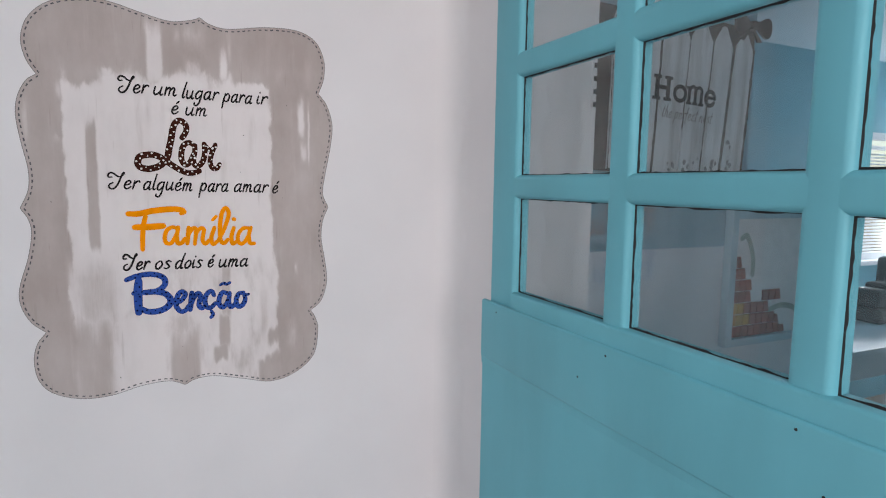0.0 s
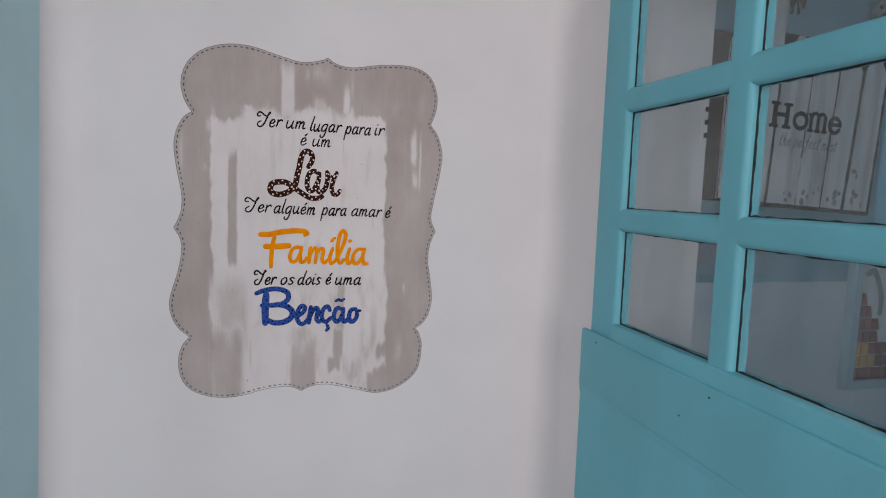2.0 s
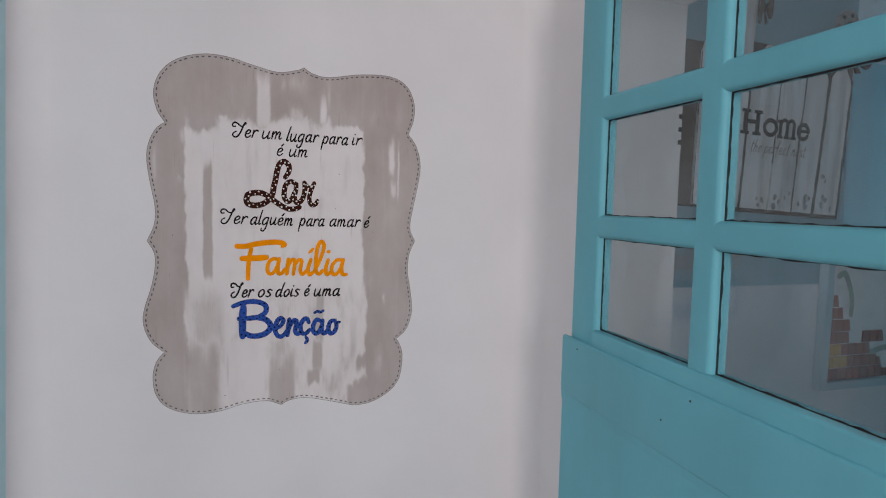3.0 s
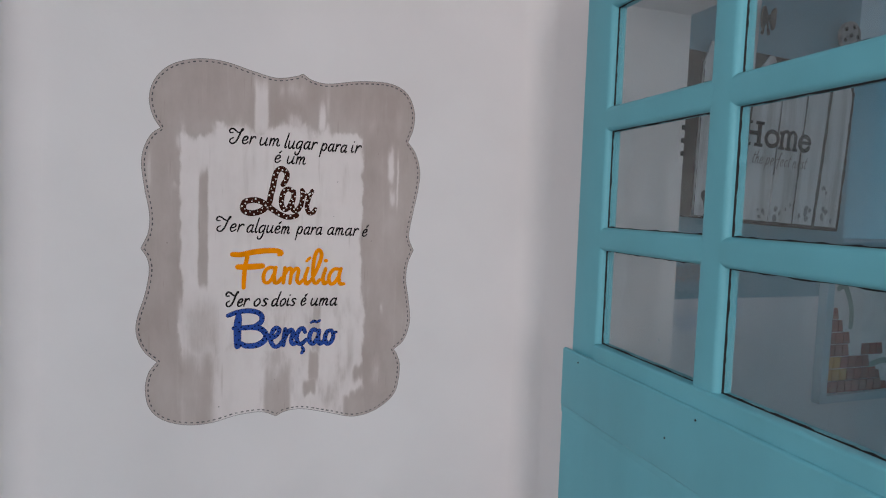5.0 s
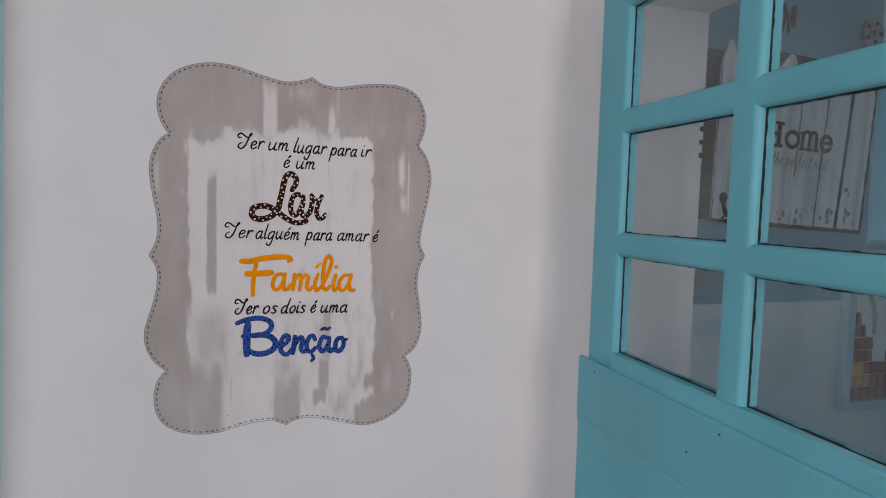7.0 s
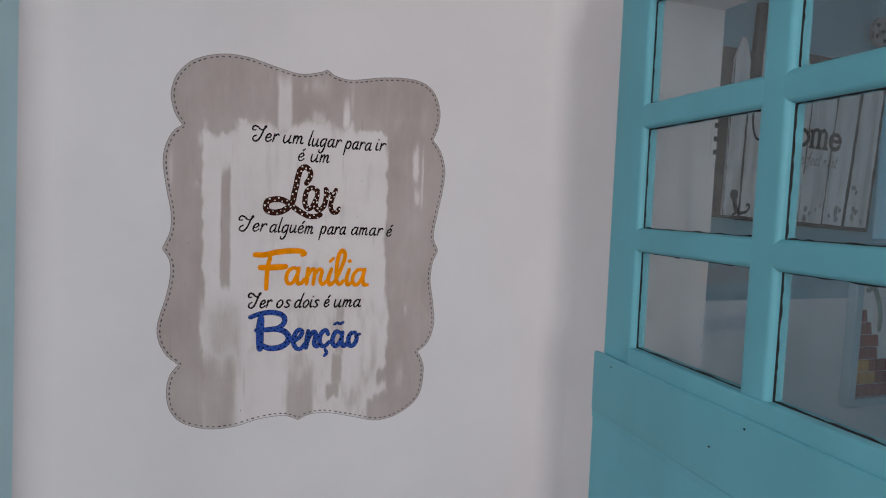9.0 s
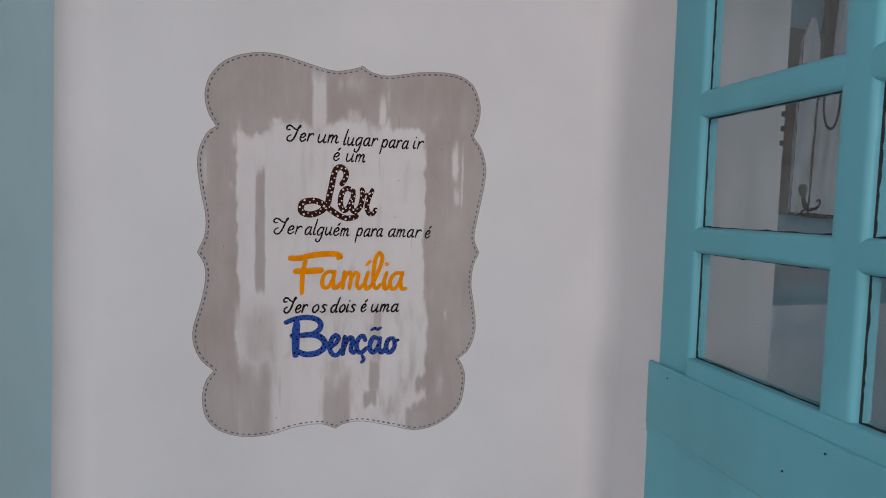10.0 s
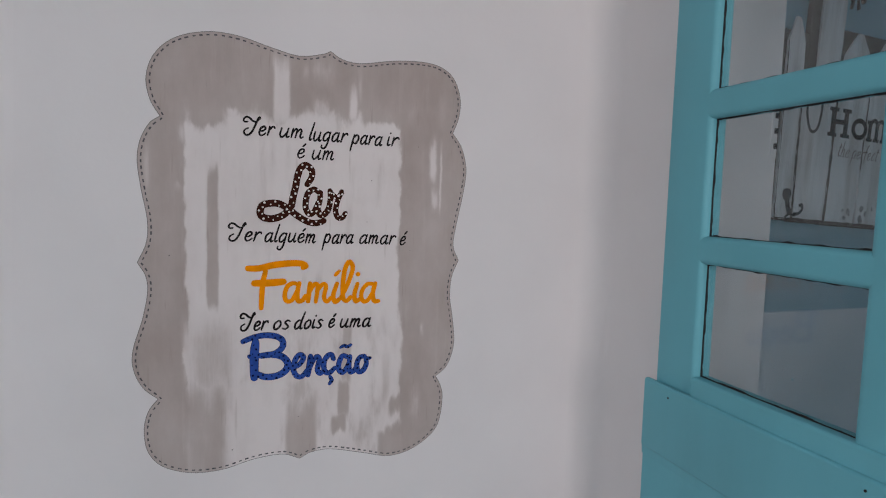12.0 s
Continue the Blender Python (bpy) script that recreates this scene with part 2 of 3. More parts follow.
WHITEWASH = material("whitewashed_wood", (0.80, 0.78, 0.79), 0.75, scale=7, vary=0.14, bump=0.25, stretch=(6, 6, 0.6), fine=60, tone=(0.50, 0.47, 0.46))
DARK_WOOD = material("dark_weathered_wood", (0.085, 0.062, 0.05), 0.8, scale=8, vary=0.2, bump=0.3, stretch=(6, 6, 0.6))
SIGN_INK = material("charcoal_sign_paint", (0.03, 0.028, 0.03), 0.85, spec=0.15, scale=50, vary=0.15)
FADED_INK = material("faded_charcoal_paint", (0.075, 0.068, 0.068), 0.85, spec=0.15, scale=50, vary=0.3)
SCRIPT_INK = material("faded_brown_script_paint", (0.23, 0.16, 0.145), 0.85, spec=0.15, scale=50, vary=0.3)
IRON = material("dark_metal", (0.03, 0.028, 0.028), 0.45, 0.8)
FRAME_BLUE = material("pale_blue_frame_paint", (0.42, 0.58, 0.66), 0.55, scale=12)
RED_TILE = material("red_mosaic_tile", (0.30, 0.05, 0.032), 0.3, scale=20, vary=0.15)
YELLOW_TILE = material("yellow_mosaic_tile", (0.56, 0.27, 0.03), 0.3, scale=20, vary=0.12)
GREEN_TILE = material("grey_green_mosaic_tile", (0.33, 0.40, 0.37), 0.35, scale=20, vary=0.12)
GROUT = material("pale_grout", (0.80, 0.80, 0.81), 0.8, scale=30)
WHITE_LACQUER = material("white_lacquer", (0.75, 0.77, 0.80), 0.35, scale=8, vary=0.02)
DARK_PLASTIC = material("dark_plastic", (0.02, 0.024, 0.032), 0.4, scale=20)
BLIND = material("white_blind_slat", (0.85, 0.86, 0.88), 0.5)

# ---- mesh helpers ----


def finish(name, bm, mat, smooth=False):
    bmesh.ops.recalc_face_normals(bm, faces=bm.faces)
    me = bpy.data.meshes.new(name)
    bm.to_mesh(me)
    bm.free()
    me.materials.append(mat)
    for p in me.polygons:
        p.use_smooth = smooth
    if smooth:
        me.set_sharp_from_angle(angle=radians(35))
    return me


def part(name, bm, mat, parent, label="", smooth=False):
    ob = new(name, finish(name, bm, mat, smooth))
    if parent is not None:
        ob.parent = parent
    if label:
        tagged(ob, label)
    return ob


def block(x0, y0, z0, x1, y1, z1, bevel=0.0, segments=2, axis=None, front=False):
    """A box between two corners, its edges (or those along one axis) rounded."""
    bm = bmesh.new()
    bmesh.ops.create_cube(bm, size=1.0, matrix=Matrix.Translation(((x0 + x1) / 2, (y0 + y1) / 2, (z0 + z1) / 2)) @ Matrix.Diagonal((abs(x1 - x0), abs(y1 - y0), abs(z1 - z0), 1)))
    if bevel:
        edges = bm.edges[:]
        if axis is not None:
            edges = [e for e in edges if abs((e.verts[0].co - e.verts[1].co).normalized()[axis]) > 0.9]
        if front:
            edges = [e for e in edges if (e.verts[0].co.x + e.verts[1].co.x) / 2 < (x0 + x1) / 2]
        bmesh.ops.bevel(bm, geom=edges, offset=bevel, segments=segments, affect="EDGES", profile=0.5)
    return bm


def join(*bms):
    out = bmesh.new()
    for b in bms:
        me = bpy.data.meshes.new("tmp")
        b.to_mesh(me)
        out.from_mesh(me)
        bpy.data.meshes.remove(me)
        b.free()
    return out


def slab(outline, depth):
    """A flat plate in the xz plane from its outline, its face at y = 0 towards -y, its back at y = depth."""
    bm = bmesh.new()
    vs = [bm.verts.new((x, 0, z)) for x, z in outline]
    f = bm.faces.new(vs)
    ex = bmesh.ops.extrude_face_region(bm, geom=[f])
    bmesh.ops.translate(bm, vec=(0, depth, 0), verts=[v for v in ex["geom"] if isinstance(v, bmesh.types.BMVert)])
    return bm


def spline(points, steps=10, closed=False):
    """A smooth line through the points (Catmull-Rom)."""
    p = [Vector(q) for q in points]
    if closed:
        p = [p[-1], *p, p[0], p[1]]
    else:
        p = [2 * p[0] - p[1], *p, 2 * p[-1] - p[-2]]
    out = []
    for a, b, c, d in zip(p, p[1:], p[2:], p[3:]):
        for i in range(steps):
            t = i / steps
            out.append(0.5 * ((2 * b) + (c - a) * t + (2 * a - 5 * b + 4 * c - d) * t * t + (3 * b - a - 3 * c + d) * t ** 3))
    if not closed:
        out.append(p[-2])
    return out


def ribbon(line, width, taper=None):
    """A painted stroke in the xz plane along a line, of a width that may change along it, with round ends."""
    line = [Vector(q) for q in line]
    n = len(line)
    left, right = [], []
    for i, q in enumerate(line):
        d = (line[min(i + 1, n - 1)] - line[max(i - 1, 0)]).normalized()
        s = Vector((-d[1], d[0])) * (width * (taper(i / (n - 1)) if taper else 1.0) / 2)
        left.append(q + s)
        right.append(q - s)
    bm = bmesh.new()
    rows = [[bm.verts.new((a[0], -6e-6 * i, a[1])) for i, a in enumerate(side)] for side in (left, right)]
    for i in range(n - 1):
        bm.faces.new((rows[0][i], rows[0][i + 1], rows[1][i + 1], rows[1][i]))
    for i in (0, -1):
        lift = -6e-6 * (n - 1) * abs(i) - 2e-6
        c = bm.verts.new((line[i][0], lift, line[i][1]))
        d = (line[1] - line[0]) if i == 0 else (line[-2] - line[-1])
        r = (left[i] - line[i]).length
        a0 = math.atan2(-d[1], -d[0])
        arc = [bm.verts.new((line[i][0] + r * math.cos(a0 + a), lift, line[i][1] + r * math.sin(a0 + a))) for a in np.linspace(-math.pi / 2, math.pi / 2, 7)]
        for u, v in zip(arc, arc[1:]):
            bm.faces.new((c, u, v))
    return bm


def at_y(bm, y):
    bmesh.ops.translate(bm, vec=(0, y, 0), verts=bm.verts)
    return bm


def thing(name, label, category, where=(0, 0, 0), group="", kind=""):
    ob = new(name)
    ob.location = where
    return tagged(ob, label, category, group, kind)


def structure(name, bm, mat, label, category, smooth=False):
    return tagged(part(name, bm, mat, None, "", smooth), label, category, kind="structure")


def disc(x, z, r, depth=0.001, n=10):
    return slab([(x + r * math.cos(a), z + r * math.sin(a)) for a in np.linspace(0, 2 * math.pi, n, endpoint=False)], depth)


# ---- the hall and the room behind the door ----
H = 2.52
structure("floor", block(-2.8, -2.7, -0.12, 7.2, 3.0, 0.0), FLOOR, "plain dark hard floor, never in view", "floor")
structure("ceiling", block(-2.8, -2.7, H, 0.6, 1.5, H + 0.12), CEILING, "pale painted flat ceiling", "ceiling")
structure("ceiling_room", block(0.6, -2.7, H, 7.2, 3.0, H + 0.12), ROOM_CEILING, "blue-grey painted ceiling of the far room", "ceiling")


def cove(x, y, sx, sy, r, n=8, wide=None):
    """The soft plaster fillet of an inside corner at x, y, from the floor to the ceiling."""
    wide = wide or r
    cx, cy = x + sx * wide, y + sy * r
    line = [(cx - sx * wide * math.cos(a), cy - sy * r * math.sin(a)) for a in np.linspace(0, math.pi / 2, n)]
    bm = bmesh.new()
    low = [bm.verts.new((*q, 0)) for q in line]
    high = [bm.verts.new((*q, H)) for q in line]
    for i in range(len(line) - 1):
        bm.faces.new((low[i], low[i + 1], high[i + 1], high[i]) if sx * sy > 0 else (low[i + 1], low[i], high[i], high[i + 1]))
    return bm


def lean(bm, k=0.032):
    """An old wall a little out of plumb."""
    for v in bm.verts:
        v.co.x += k * (v.co.z - 1.6)
    return bm


structure("wall_north", join(block(-0.90, 1.41, 0.0, 0.69, 1.55, H), cove(0.463, 1.41, -1, -1, 0.05, 12, 0.055), lean(cove(-0.592, 1.41, 1, -1, 0.05, 12))), WHITE, "smooth white plastered wall with a painted text panel", "wall", True)
structure("wall_west", lean(block(-0.75, 0.95, 0.0, -0.592, 1.41, H, 0.01)), PALE_BLUE, "pale blue painted end of a short wall", "wall")
# unseen space in front, added with openings that let the two fills in
structure("wall_unseen_north", block(-2.7, 0.95, 0.0, -0.75, 1.09, H), WHITE, "added white wall, out of view, closing the space in front", "wall")
PX0, PX1, JY, SZ, DY0 = 0.472, 0.69, 1.21, 2.06, 0.14
part_wall = join(block(0.463, JY, 0, PX1, 1.41, H), block(PX0, DY0, SZ, PX1, JY, H), block(PX0, -2.5, 0, PX1, DY0, H))
structure("wall_east", part_wall, WHITE, "white plastered partition wall with the door's opening", "wall")
back = join(block(-2.7, -2.6, 0, -1.6, -2.45, H), block(0.40, -2.6, 0, PX0, -2.45, H), block(-1.6, -2.6, 2.45, 0.40, -2.45, H))
structure("wall_south", back, WHITE, "added white wall, out of view, round an opening for light", "wall")
side = join(block(-2.7, -2.45, 0, -2.6, -1.5, H), block(-2.7, 0.1, 0, -2.6, 0.95, H), block(-2.7, -1.5, 0, -2.6, 0.1, 0.85), block(-2.7, -1.5, 2.15, -2.6, 0.1, H))
structure("wall_side", side, WHITE, "added white wall, out of view, round a side opening for light", "wall")

# room beyond: a wall that ends in a half-height parapet, a far wall with a window
structure("wall_inner", block(0.69, 1.345, 0, 1.338, 1.55, H), BLUE_WHITE, "wall painted blue above and white below", "wall")
# out of view; added to stop daylight leaking in behind the inner wall
structure("wall_light_stop", block(0.55, 1.55, 0, 0.69, 2.95, H), ROOM_BLUE, "unseen blue wall added to shut out outdoor light", "wall")
structure("wall_parapet", block(1.338, 1.346, 0, 1.78, 1.55, 1.587, 0.004), BLUE_WHITE, "half-height parapet wall in pale paint", "wall")
WX0, WX1, WZ0, WZ1 = 4.15, 5.75, 1.09, 2.02
far = join(block(0.69, 2.8, 0, WX0, 2.95, H), block(WX1, 2.8, 0, 7.0, 2.95, H), block(WX0, 2.8, 0, WX1, 2.95, WZ0), block(WX0, 2.8, WZ1, WX1, 2.95, H))
structure("wall_far", far, ROOM_BLUE, "blue painted far wall with a window", "wall")
structure("wall_room_end", block(6.9, -2.5, 0, 7.05, 2.8, H), ROOM_BLUE, "blue painted end wall", "wall")
structure("wall_room_south", block(0.69, -2.6, 0, 6.9, -2.45, H), ROOM_BLUE, "blue painted side wall", "wall")


def window():
    w = thing("window_1", "white framed window with closed white blinds", "window", (0, 0, 0), kind="structure")
    y0, y1 = 2.80, 2.86
    t = 0.05
    part("window_frame", join(block(WX0, y0, WZ0, WX0 + t, y1, WZ1), block(WX1 - t, y0, WZ0, WX1, y1, WZ1), block(WX0 + t, y0, WZ0, WX1 - t, y1, WZ0 + t), block(WX0 + t, y0, WZ1 - t, WX1 - t, y1, WZ1),
                              block(WX0 + t, y0, WZ1 - 0.12, WX1 - t, y1, WZ1 - 0.095), block((WX0 + WX1) / 2 - 0.02, y0, WZ0 + t, (WX0 + WX1) / 2 + 0.02, y1, WZ1 - 0.12)), WHITE_LACQUER, w)
    part("window_sill", block(WX0 - 0.04, 2.74, WZ0 - 0.035, WX1 + 0.04, 2.80, WZ0, 0.006), WHITE_LACQUER, w)
    z = WZ0 + t + 0.01
    while z < WZ1 - 0.13:
        bm = block(WX0 + t, -0.011, -0.0008, WX1 - t, 0.011, 0.0008)
        bmesh.ops.rotate(bm, cent=(0, 0, 0), matrix=Matrix.Rotation(radians(38), 3, "X"), verts=bm.verts)
        bmesh.ops.translate(bm, vec=(0, 2.885, z), verts=bm.verts)
        part("slat", bm, BLIND, w)
        z += 0.024
    return w


window()


# ---- the turquoise door ----
def door():
    d = thing("door_1", "turquoise painted wooden door with nine glass panes", "door", (0, 0, 0), kind="structure")
    cols = [(0.836, 1.074), (0.558, 0.790), (0.276, 0.513)]
    rows = [(1.411, 1.579), (1.620, 1.789), (1.831, 2.000)]
    x0, x1, y0, y1, top = 0.4125, 0.4415, 0.190, 1.160, 2.052
    rail_x = x0 + 0.00006
    r = 0.0085
    part("stile", block(x0, cols[0][1], 0.012, x1, y1, top, r, 5, 2, True), TURQUOISE, d, smooth=True)
    part("stile", block(x0, y0, 0.012, x1, cols[2][0], top, r, 5, 2, True), TURQUOISE, d, smooth=True)
    part("top_rail", block(rail_x, cols[2][0] - 0.012, rows[2][1], x1 - 0.001, cols[0][1] + 0.012, top, r, 5, 1, True), TURQUOISE, d, smooth=True)
    part("middle_rail", block(0.4075, cols[2][0], 1.250, x1 - 0.001, cols[0][1], rows[0][0], 0.005, 4, 1, True), TURQUOISE, d, smooth=True)
    part("bottom_rail", block(rail_x, cols[2][0], 0.012, x1 - 0.001, cols[0][1], 0.20, r, 5, 1, True), TURQUOISE, d, smooth=True)
    for a, b in ((rows[0][1], rows[1][0]), (rows[1][1], rows[2][0])):
        part("muntin", block(rail_x, cols[2][0] - 0.012, a, x1 - 0.001, cols[0][1] + 0.012, b, r, 5, 1, True), TURQUOISE, d, smooth=True)
    for a, b in ((cols[1][1], cols[0][0]), (cols[2][1], cols[1][0])):
        part("muntin", block(x0, a, rows[0][0], x1 - 0.0005, b, rows[2][1], r, 5, 2, True), TURQUOISE, d, smooth=True)
    # glass in its putty bed
    rnd = random.Random(4)
    for c0, c1 in cols:
        for z0, z1 in rows:
            pane = part("pane", block(0.4265, c0 - 0.003, z0 - 0.003, 0.4295, c1 + 0.003, z1 + 0.003), GLASS, d, "clear glass pane")
            pane.visible_shadow = False
            bed = bmesh.new()
            for (ya, za, yb, zb) in ((c0, z0, c1, z0), (c1, z0, c1, z1), (c1, z1, c0, z1), (c0, z1, c0, z0)):
                n = 22
                pts = []
                inx, inz = ((0, 1) if za == zb == z0 else (0, -1)) if za == zb else ((-1, 0) if ya == c1 else (1, 0))
                for i in range(n + 1):
                    t = i / n
                    w = 0.0009 + 0.0019 * rnd.random() ** 1.5
                    y, z = ya + (yb - ya) * t, za + (zb - za) * t
                    pts.append((bed.verts.new((0.4258, y, z)), bed.verts.new((0.4258, y + inx * w, z + inz * w)), bed.verts.new((0.4235, y, z))))
                for p, q in zip(pts, pts[1:]):
                    bed.faces.new((p[0], p[1], q[1], q[0]))
                    bed.faces.new((p[2], p[1], q[1], q[2]))
            part("putty", bed, PUTTY, d, "dark cracked putty line")
    # the proud board over the lower half, and the boarding under it
    ledge = block(0.4015, y0 - 0.012, 1.268, 0.4125, y1 + 0.013, 1.383, 0.0048, 4)
    board = part("ledge_board", ledge, TURQUOISE, d, smooth=True)
    # sloped strip added below the ledge to soften the shading at its edge
    slope = bmesh.new()
    ends = [[slope.verts.new((x, y, z)) for x, z in ((0.4032, 1.2725), (0.4072, 1.2725), (0.4072, 1.2555), (0.4044, 1.2555))] for y in (y0 - 0.010, y1 + 0.011)]
    for i in range(4):
        slope.faces.new((ends[0][i], ends[0][(i + 1) % 4], ends[1][(i + 1) % 4], ends[1][i]))
    for e in ends:
        slope.faces.new(e)
    part("ledge_bevel", slope, TURQUOISE, board, "sloped strip under the ledge, added for its soft shading")
    part("lower_panel", block(0.4045, y0 - 0.008, 0.02, 0.4072, y1 + 0.010, 1.2695, 0.0015, 1), TURQUOISE, d)
    for y, z in ((1.113, 1.367), (0.868, 1.321), (0.809, 1.369), (0.535, 1.373), (0.504, 1.320), (0.262, 1.369)):
        bm = bmesh.new()
        bmesh.ops.create_cone(bm, cap_ends=True, segments=8, radius1=0.0017, radius2=0.0014, depth=0.0012, matrix=Matrix.Translation((0.4013, y, z)) @ Matrix.Rotation(math.pi / 2, 4, "Y"))
        part("nail", bm, IRON, board, "dark nail head")
    spot = bmesh.new()
    bmesh.ops.create_uvsphere(spot, u_segments=10, v_segments=6, radius=0.0014, matrix=Matrix.Translation((0.4262, 0.925, 1.452)) @ Matrix.Diagonal((0.12, 1.0, 0.8, 1)))
    part("paint_spot", spot, TURQUOISE, d, "stray fleck of turquoise paint", smooth=True)
    return d


door()

# dark hinge knuckles on the jamb's far edge
hinge = thing("hinge", "dark metal hinge on the white jamb", "hinge")
part("leaf", block(0.676, JY - 0.0015, 1.755, 0.6895, JY, 1.875), WHITE, hinge, "white painted leaf")
for z in (1.775, 1.802, 1.829, 1.856):
    part("knuckle", block(0.681, JY - 0.0034, z - 0.005, 0.6895, JY - 0.0017, z + 0.005, 0.0006, 1), IRON, hinge)

# ---- the painted panel with its words ----
sides = [
    [(0.019, 0.355), (0.006, 0.349), (-0.032, 0.342), (-0.077, 0.351), (-0.129, 0.364), (-0.175, 0.365), (-0.220, 0.351), (-0.249, 0.324), (-0.261, 0.289), (-0.256, 0.255)],
    [(-0.242, 0.230), (-0.258, 0.217), (-0.271, 0.190), (-0.275, 0.159), (-0.270, 0.116), (-0.262, 0.068), (-0.264, 0.032)],
    [(-0.277, 0.001), (-0.266, -0.019), (-0.263, -0.044), (-0.270, -0.086), (-0.285, -0.138), (-0.285, -0.170), (-0.272, -0.200)],
    [(-0.250, -0.221), (-0.265, -0.242), (-0.271, -0.273), (-0.265, -0.309), (-0.243, -0.335), (-0.201, -0.350), (-0.153, -0.350), (-0.103, -0.338), (-0.056, -0.335)],
    [(-0.027, -0.346), (-0.008, -0.337), (0.027, -0.335), (0.083, -0.348), (0.135, -0.360), (0.184, -0.348), (0.224, -0.314), (0.234, -0.260), (0.228, -0.232)],
    [(0.219, -0.217), (0.242, -0.196), (0.254, -0.155), (0.249, -0.104), (0.243, -0.066), (0.246, -0.029)],
    [(0.258, 0.001), (0.247, 0.029), (0.252, 0.068), (0.264, 0.128), (0.268, 0.170), (0.258, 0.208)],
    [(0.240, 0.233), (0.251, 0.264), (0.252, 0.299), (0.235, 0.335), (0.198, 0.352), (0.136, 0.351), (0.071, 0.340), (0.038, 0.344)],
]
outline = []
for i, side in enumerate(sides):
    outline += spline([*side, sides[(i + 1) % 8][0]], 6)[:-1]


def inset(line, k):
    n = len(line)
    out = []
    for i, q in enumerate(line):
        d = (line[(i + 1) % n] - line[i - 1]).normalized()
        out.append(q + Vector((-d[1], d[0])) * k)
    return out


decal = thing("wall_painting", "greige scalloped panel with stitched edge and brush lettering on plaster", "wall painting", (-0.10, 1.41, 1.55))
part("border_line", at_y(slab(inset(outline, -0.0012), 0.0006), -0.0008), EDGE_LINE, decal, "fine grey outline")
part("background", at_y(slab(outline, 0.0006), -0.0016), PANEL, decal, "greige paint dragged over with white")
run = inset(outline, 0.0044)
stitches = bmesh.new()
closed = [*run, run[0]]
walked = [0.0]
for a, b in zip(closed, closed[1:]):
    walked.append(walked[-1] + (b - a).length)


def along(s):
    i = max(j for j, v in enumerate(walked) if v <= s)
    i = min(i, len(run) - 1)
    t = (s - walked[i]) / max(1e-6, walked[i + 1] - walked[i])
    return closed[i].lerp(closed[i + 1], t)


s = 0.0
stitch_rnd = random.Random(21)
while s < walked[-1] - 0.008:
    a, b = along(s), along(s + stitch_rnd.uniform(0.0044, 0.0060))
    d = (b - a).normalized()
    o = Vector((-d[1], d[0])) * stitch_rnd.uniform(0.0009, 0.00125)
    stitches.faces.new([stitches.verts.new((q[0], -0.0024, q[1])) for q in (a + o, b + o, b - o, a - o)])
    s += stitch_rnd.uniform(0.0096, 0.0116)
tagged(part("stitching", stitches, STITCH, decal, "dashed grey stitch marks"), kind="stuff")


# a round-hand alphabet of pen strokes: x-height 1, base line 0; each letter has its advance and its strokes
PEN = {}


def letter(key, advance, *strokes):
    PEN[key] = (advance, strokes)


bowl = [(0.62, 0.90), (0.36, 1.0), (0.08, 0.62), (0.12, 0.10), (0.36, 0.02), (0.60, 0.42)]
letter("a", 0.98, bowl, [(0.66, 1.02), (0.62, 0.32), (0.72, 0.0), (0.88, 0.12)])
letter("d", 0.98, bowl, [(0.80, 1.95), (0.66, 1.0), (0.62, 0.30), (0.72, 0.0), (0.86, 0.10)])
letter("g", 0.95, bowl, [(0.66, 1.02), (0.62, -0.35), (0.42, -0.85), (0.12, -0.75), (0.10, -0.50)])
letter("e", 0.84, [(0.10, 0.45), (0.42, 0.52), (0.58, 0.78), (0.40, 1.0), (0.14, 0.78), (0.08, 0.30), (0.26, 0.0), (0.52, 0.06), (0.70, 0.28)])
letter("r", 0.74, [(0.10, 1.0), (0.12, 0.5), (0.08, 0.0)], [(0.10, 0.52), (0.32, 0.92), (0.54, 0.98), (0.62, 0.82)])
letter("u", 0.98, [(0.06, 1.0), (0.06, 0.32), (0.22, 0.0), (0.44, 0.18), (0.60, 0.55)], [(0.64, 1.0), (0.60, 0.30), (0.70, 0.0), (0.86, 0.12)])
letter("m", 1.22, [(0.08, 1.0), (0.08, 0.0)], [(0.08, 0.5), (0.30, 0.96), (0.44, 0.80), (0.42, 0.0)], [(0.43, 0.5), (0.66, 0.96), (0.82, 0.80), (0.80, 0.20), (0.92, 0.0), (1.06, 0.14)])
letter("n", 0.92, [(0.08, 1.0), (0.08, 0.0)], [(0.08, 0.5), (0.34, 0.96), (0.52, 0.80), (0.50, 0.20), (0.62, 0.0), (0.76, 0.14)])
letter("l", 0.46, [(0.16, 1.95), (0.08, 0.40), (0.18, 0.0), (0.34, 0.12)])
letter("i", 0.46, [(0.10, 1.0), (0.08, 0.30), (0.18, 0.0), (0.34, 0.12)], [(0.16, 1.42), (0.17, 1.48)])
letter("o", 0.86, [(0.38, 1.0), (0.10, 0.62), (0.16, 0.08), (0.42, 0.02), (0.66, 0.45), (0.56, 0.90), (0.38, 1.0)])
letter("s", 0.74, [(0.56, 0.88), (0.32, 1.0), (0.14, 0.78), (0.36, 0.50), (0.52, 0.24), (0.30, 0.0), (0.06, 0.10)])
letter("p", 0.92, [(0.10, 1.0), (0.06, 0.2), (0.06, -0.85)], [(0.08, 0.60), (0.36, 1.0), (0.64, 0.72), (0.56, 0.14), (0.32, 0.0), (0.10, 0.22)])
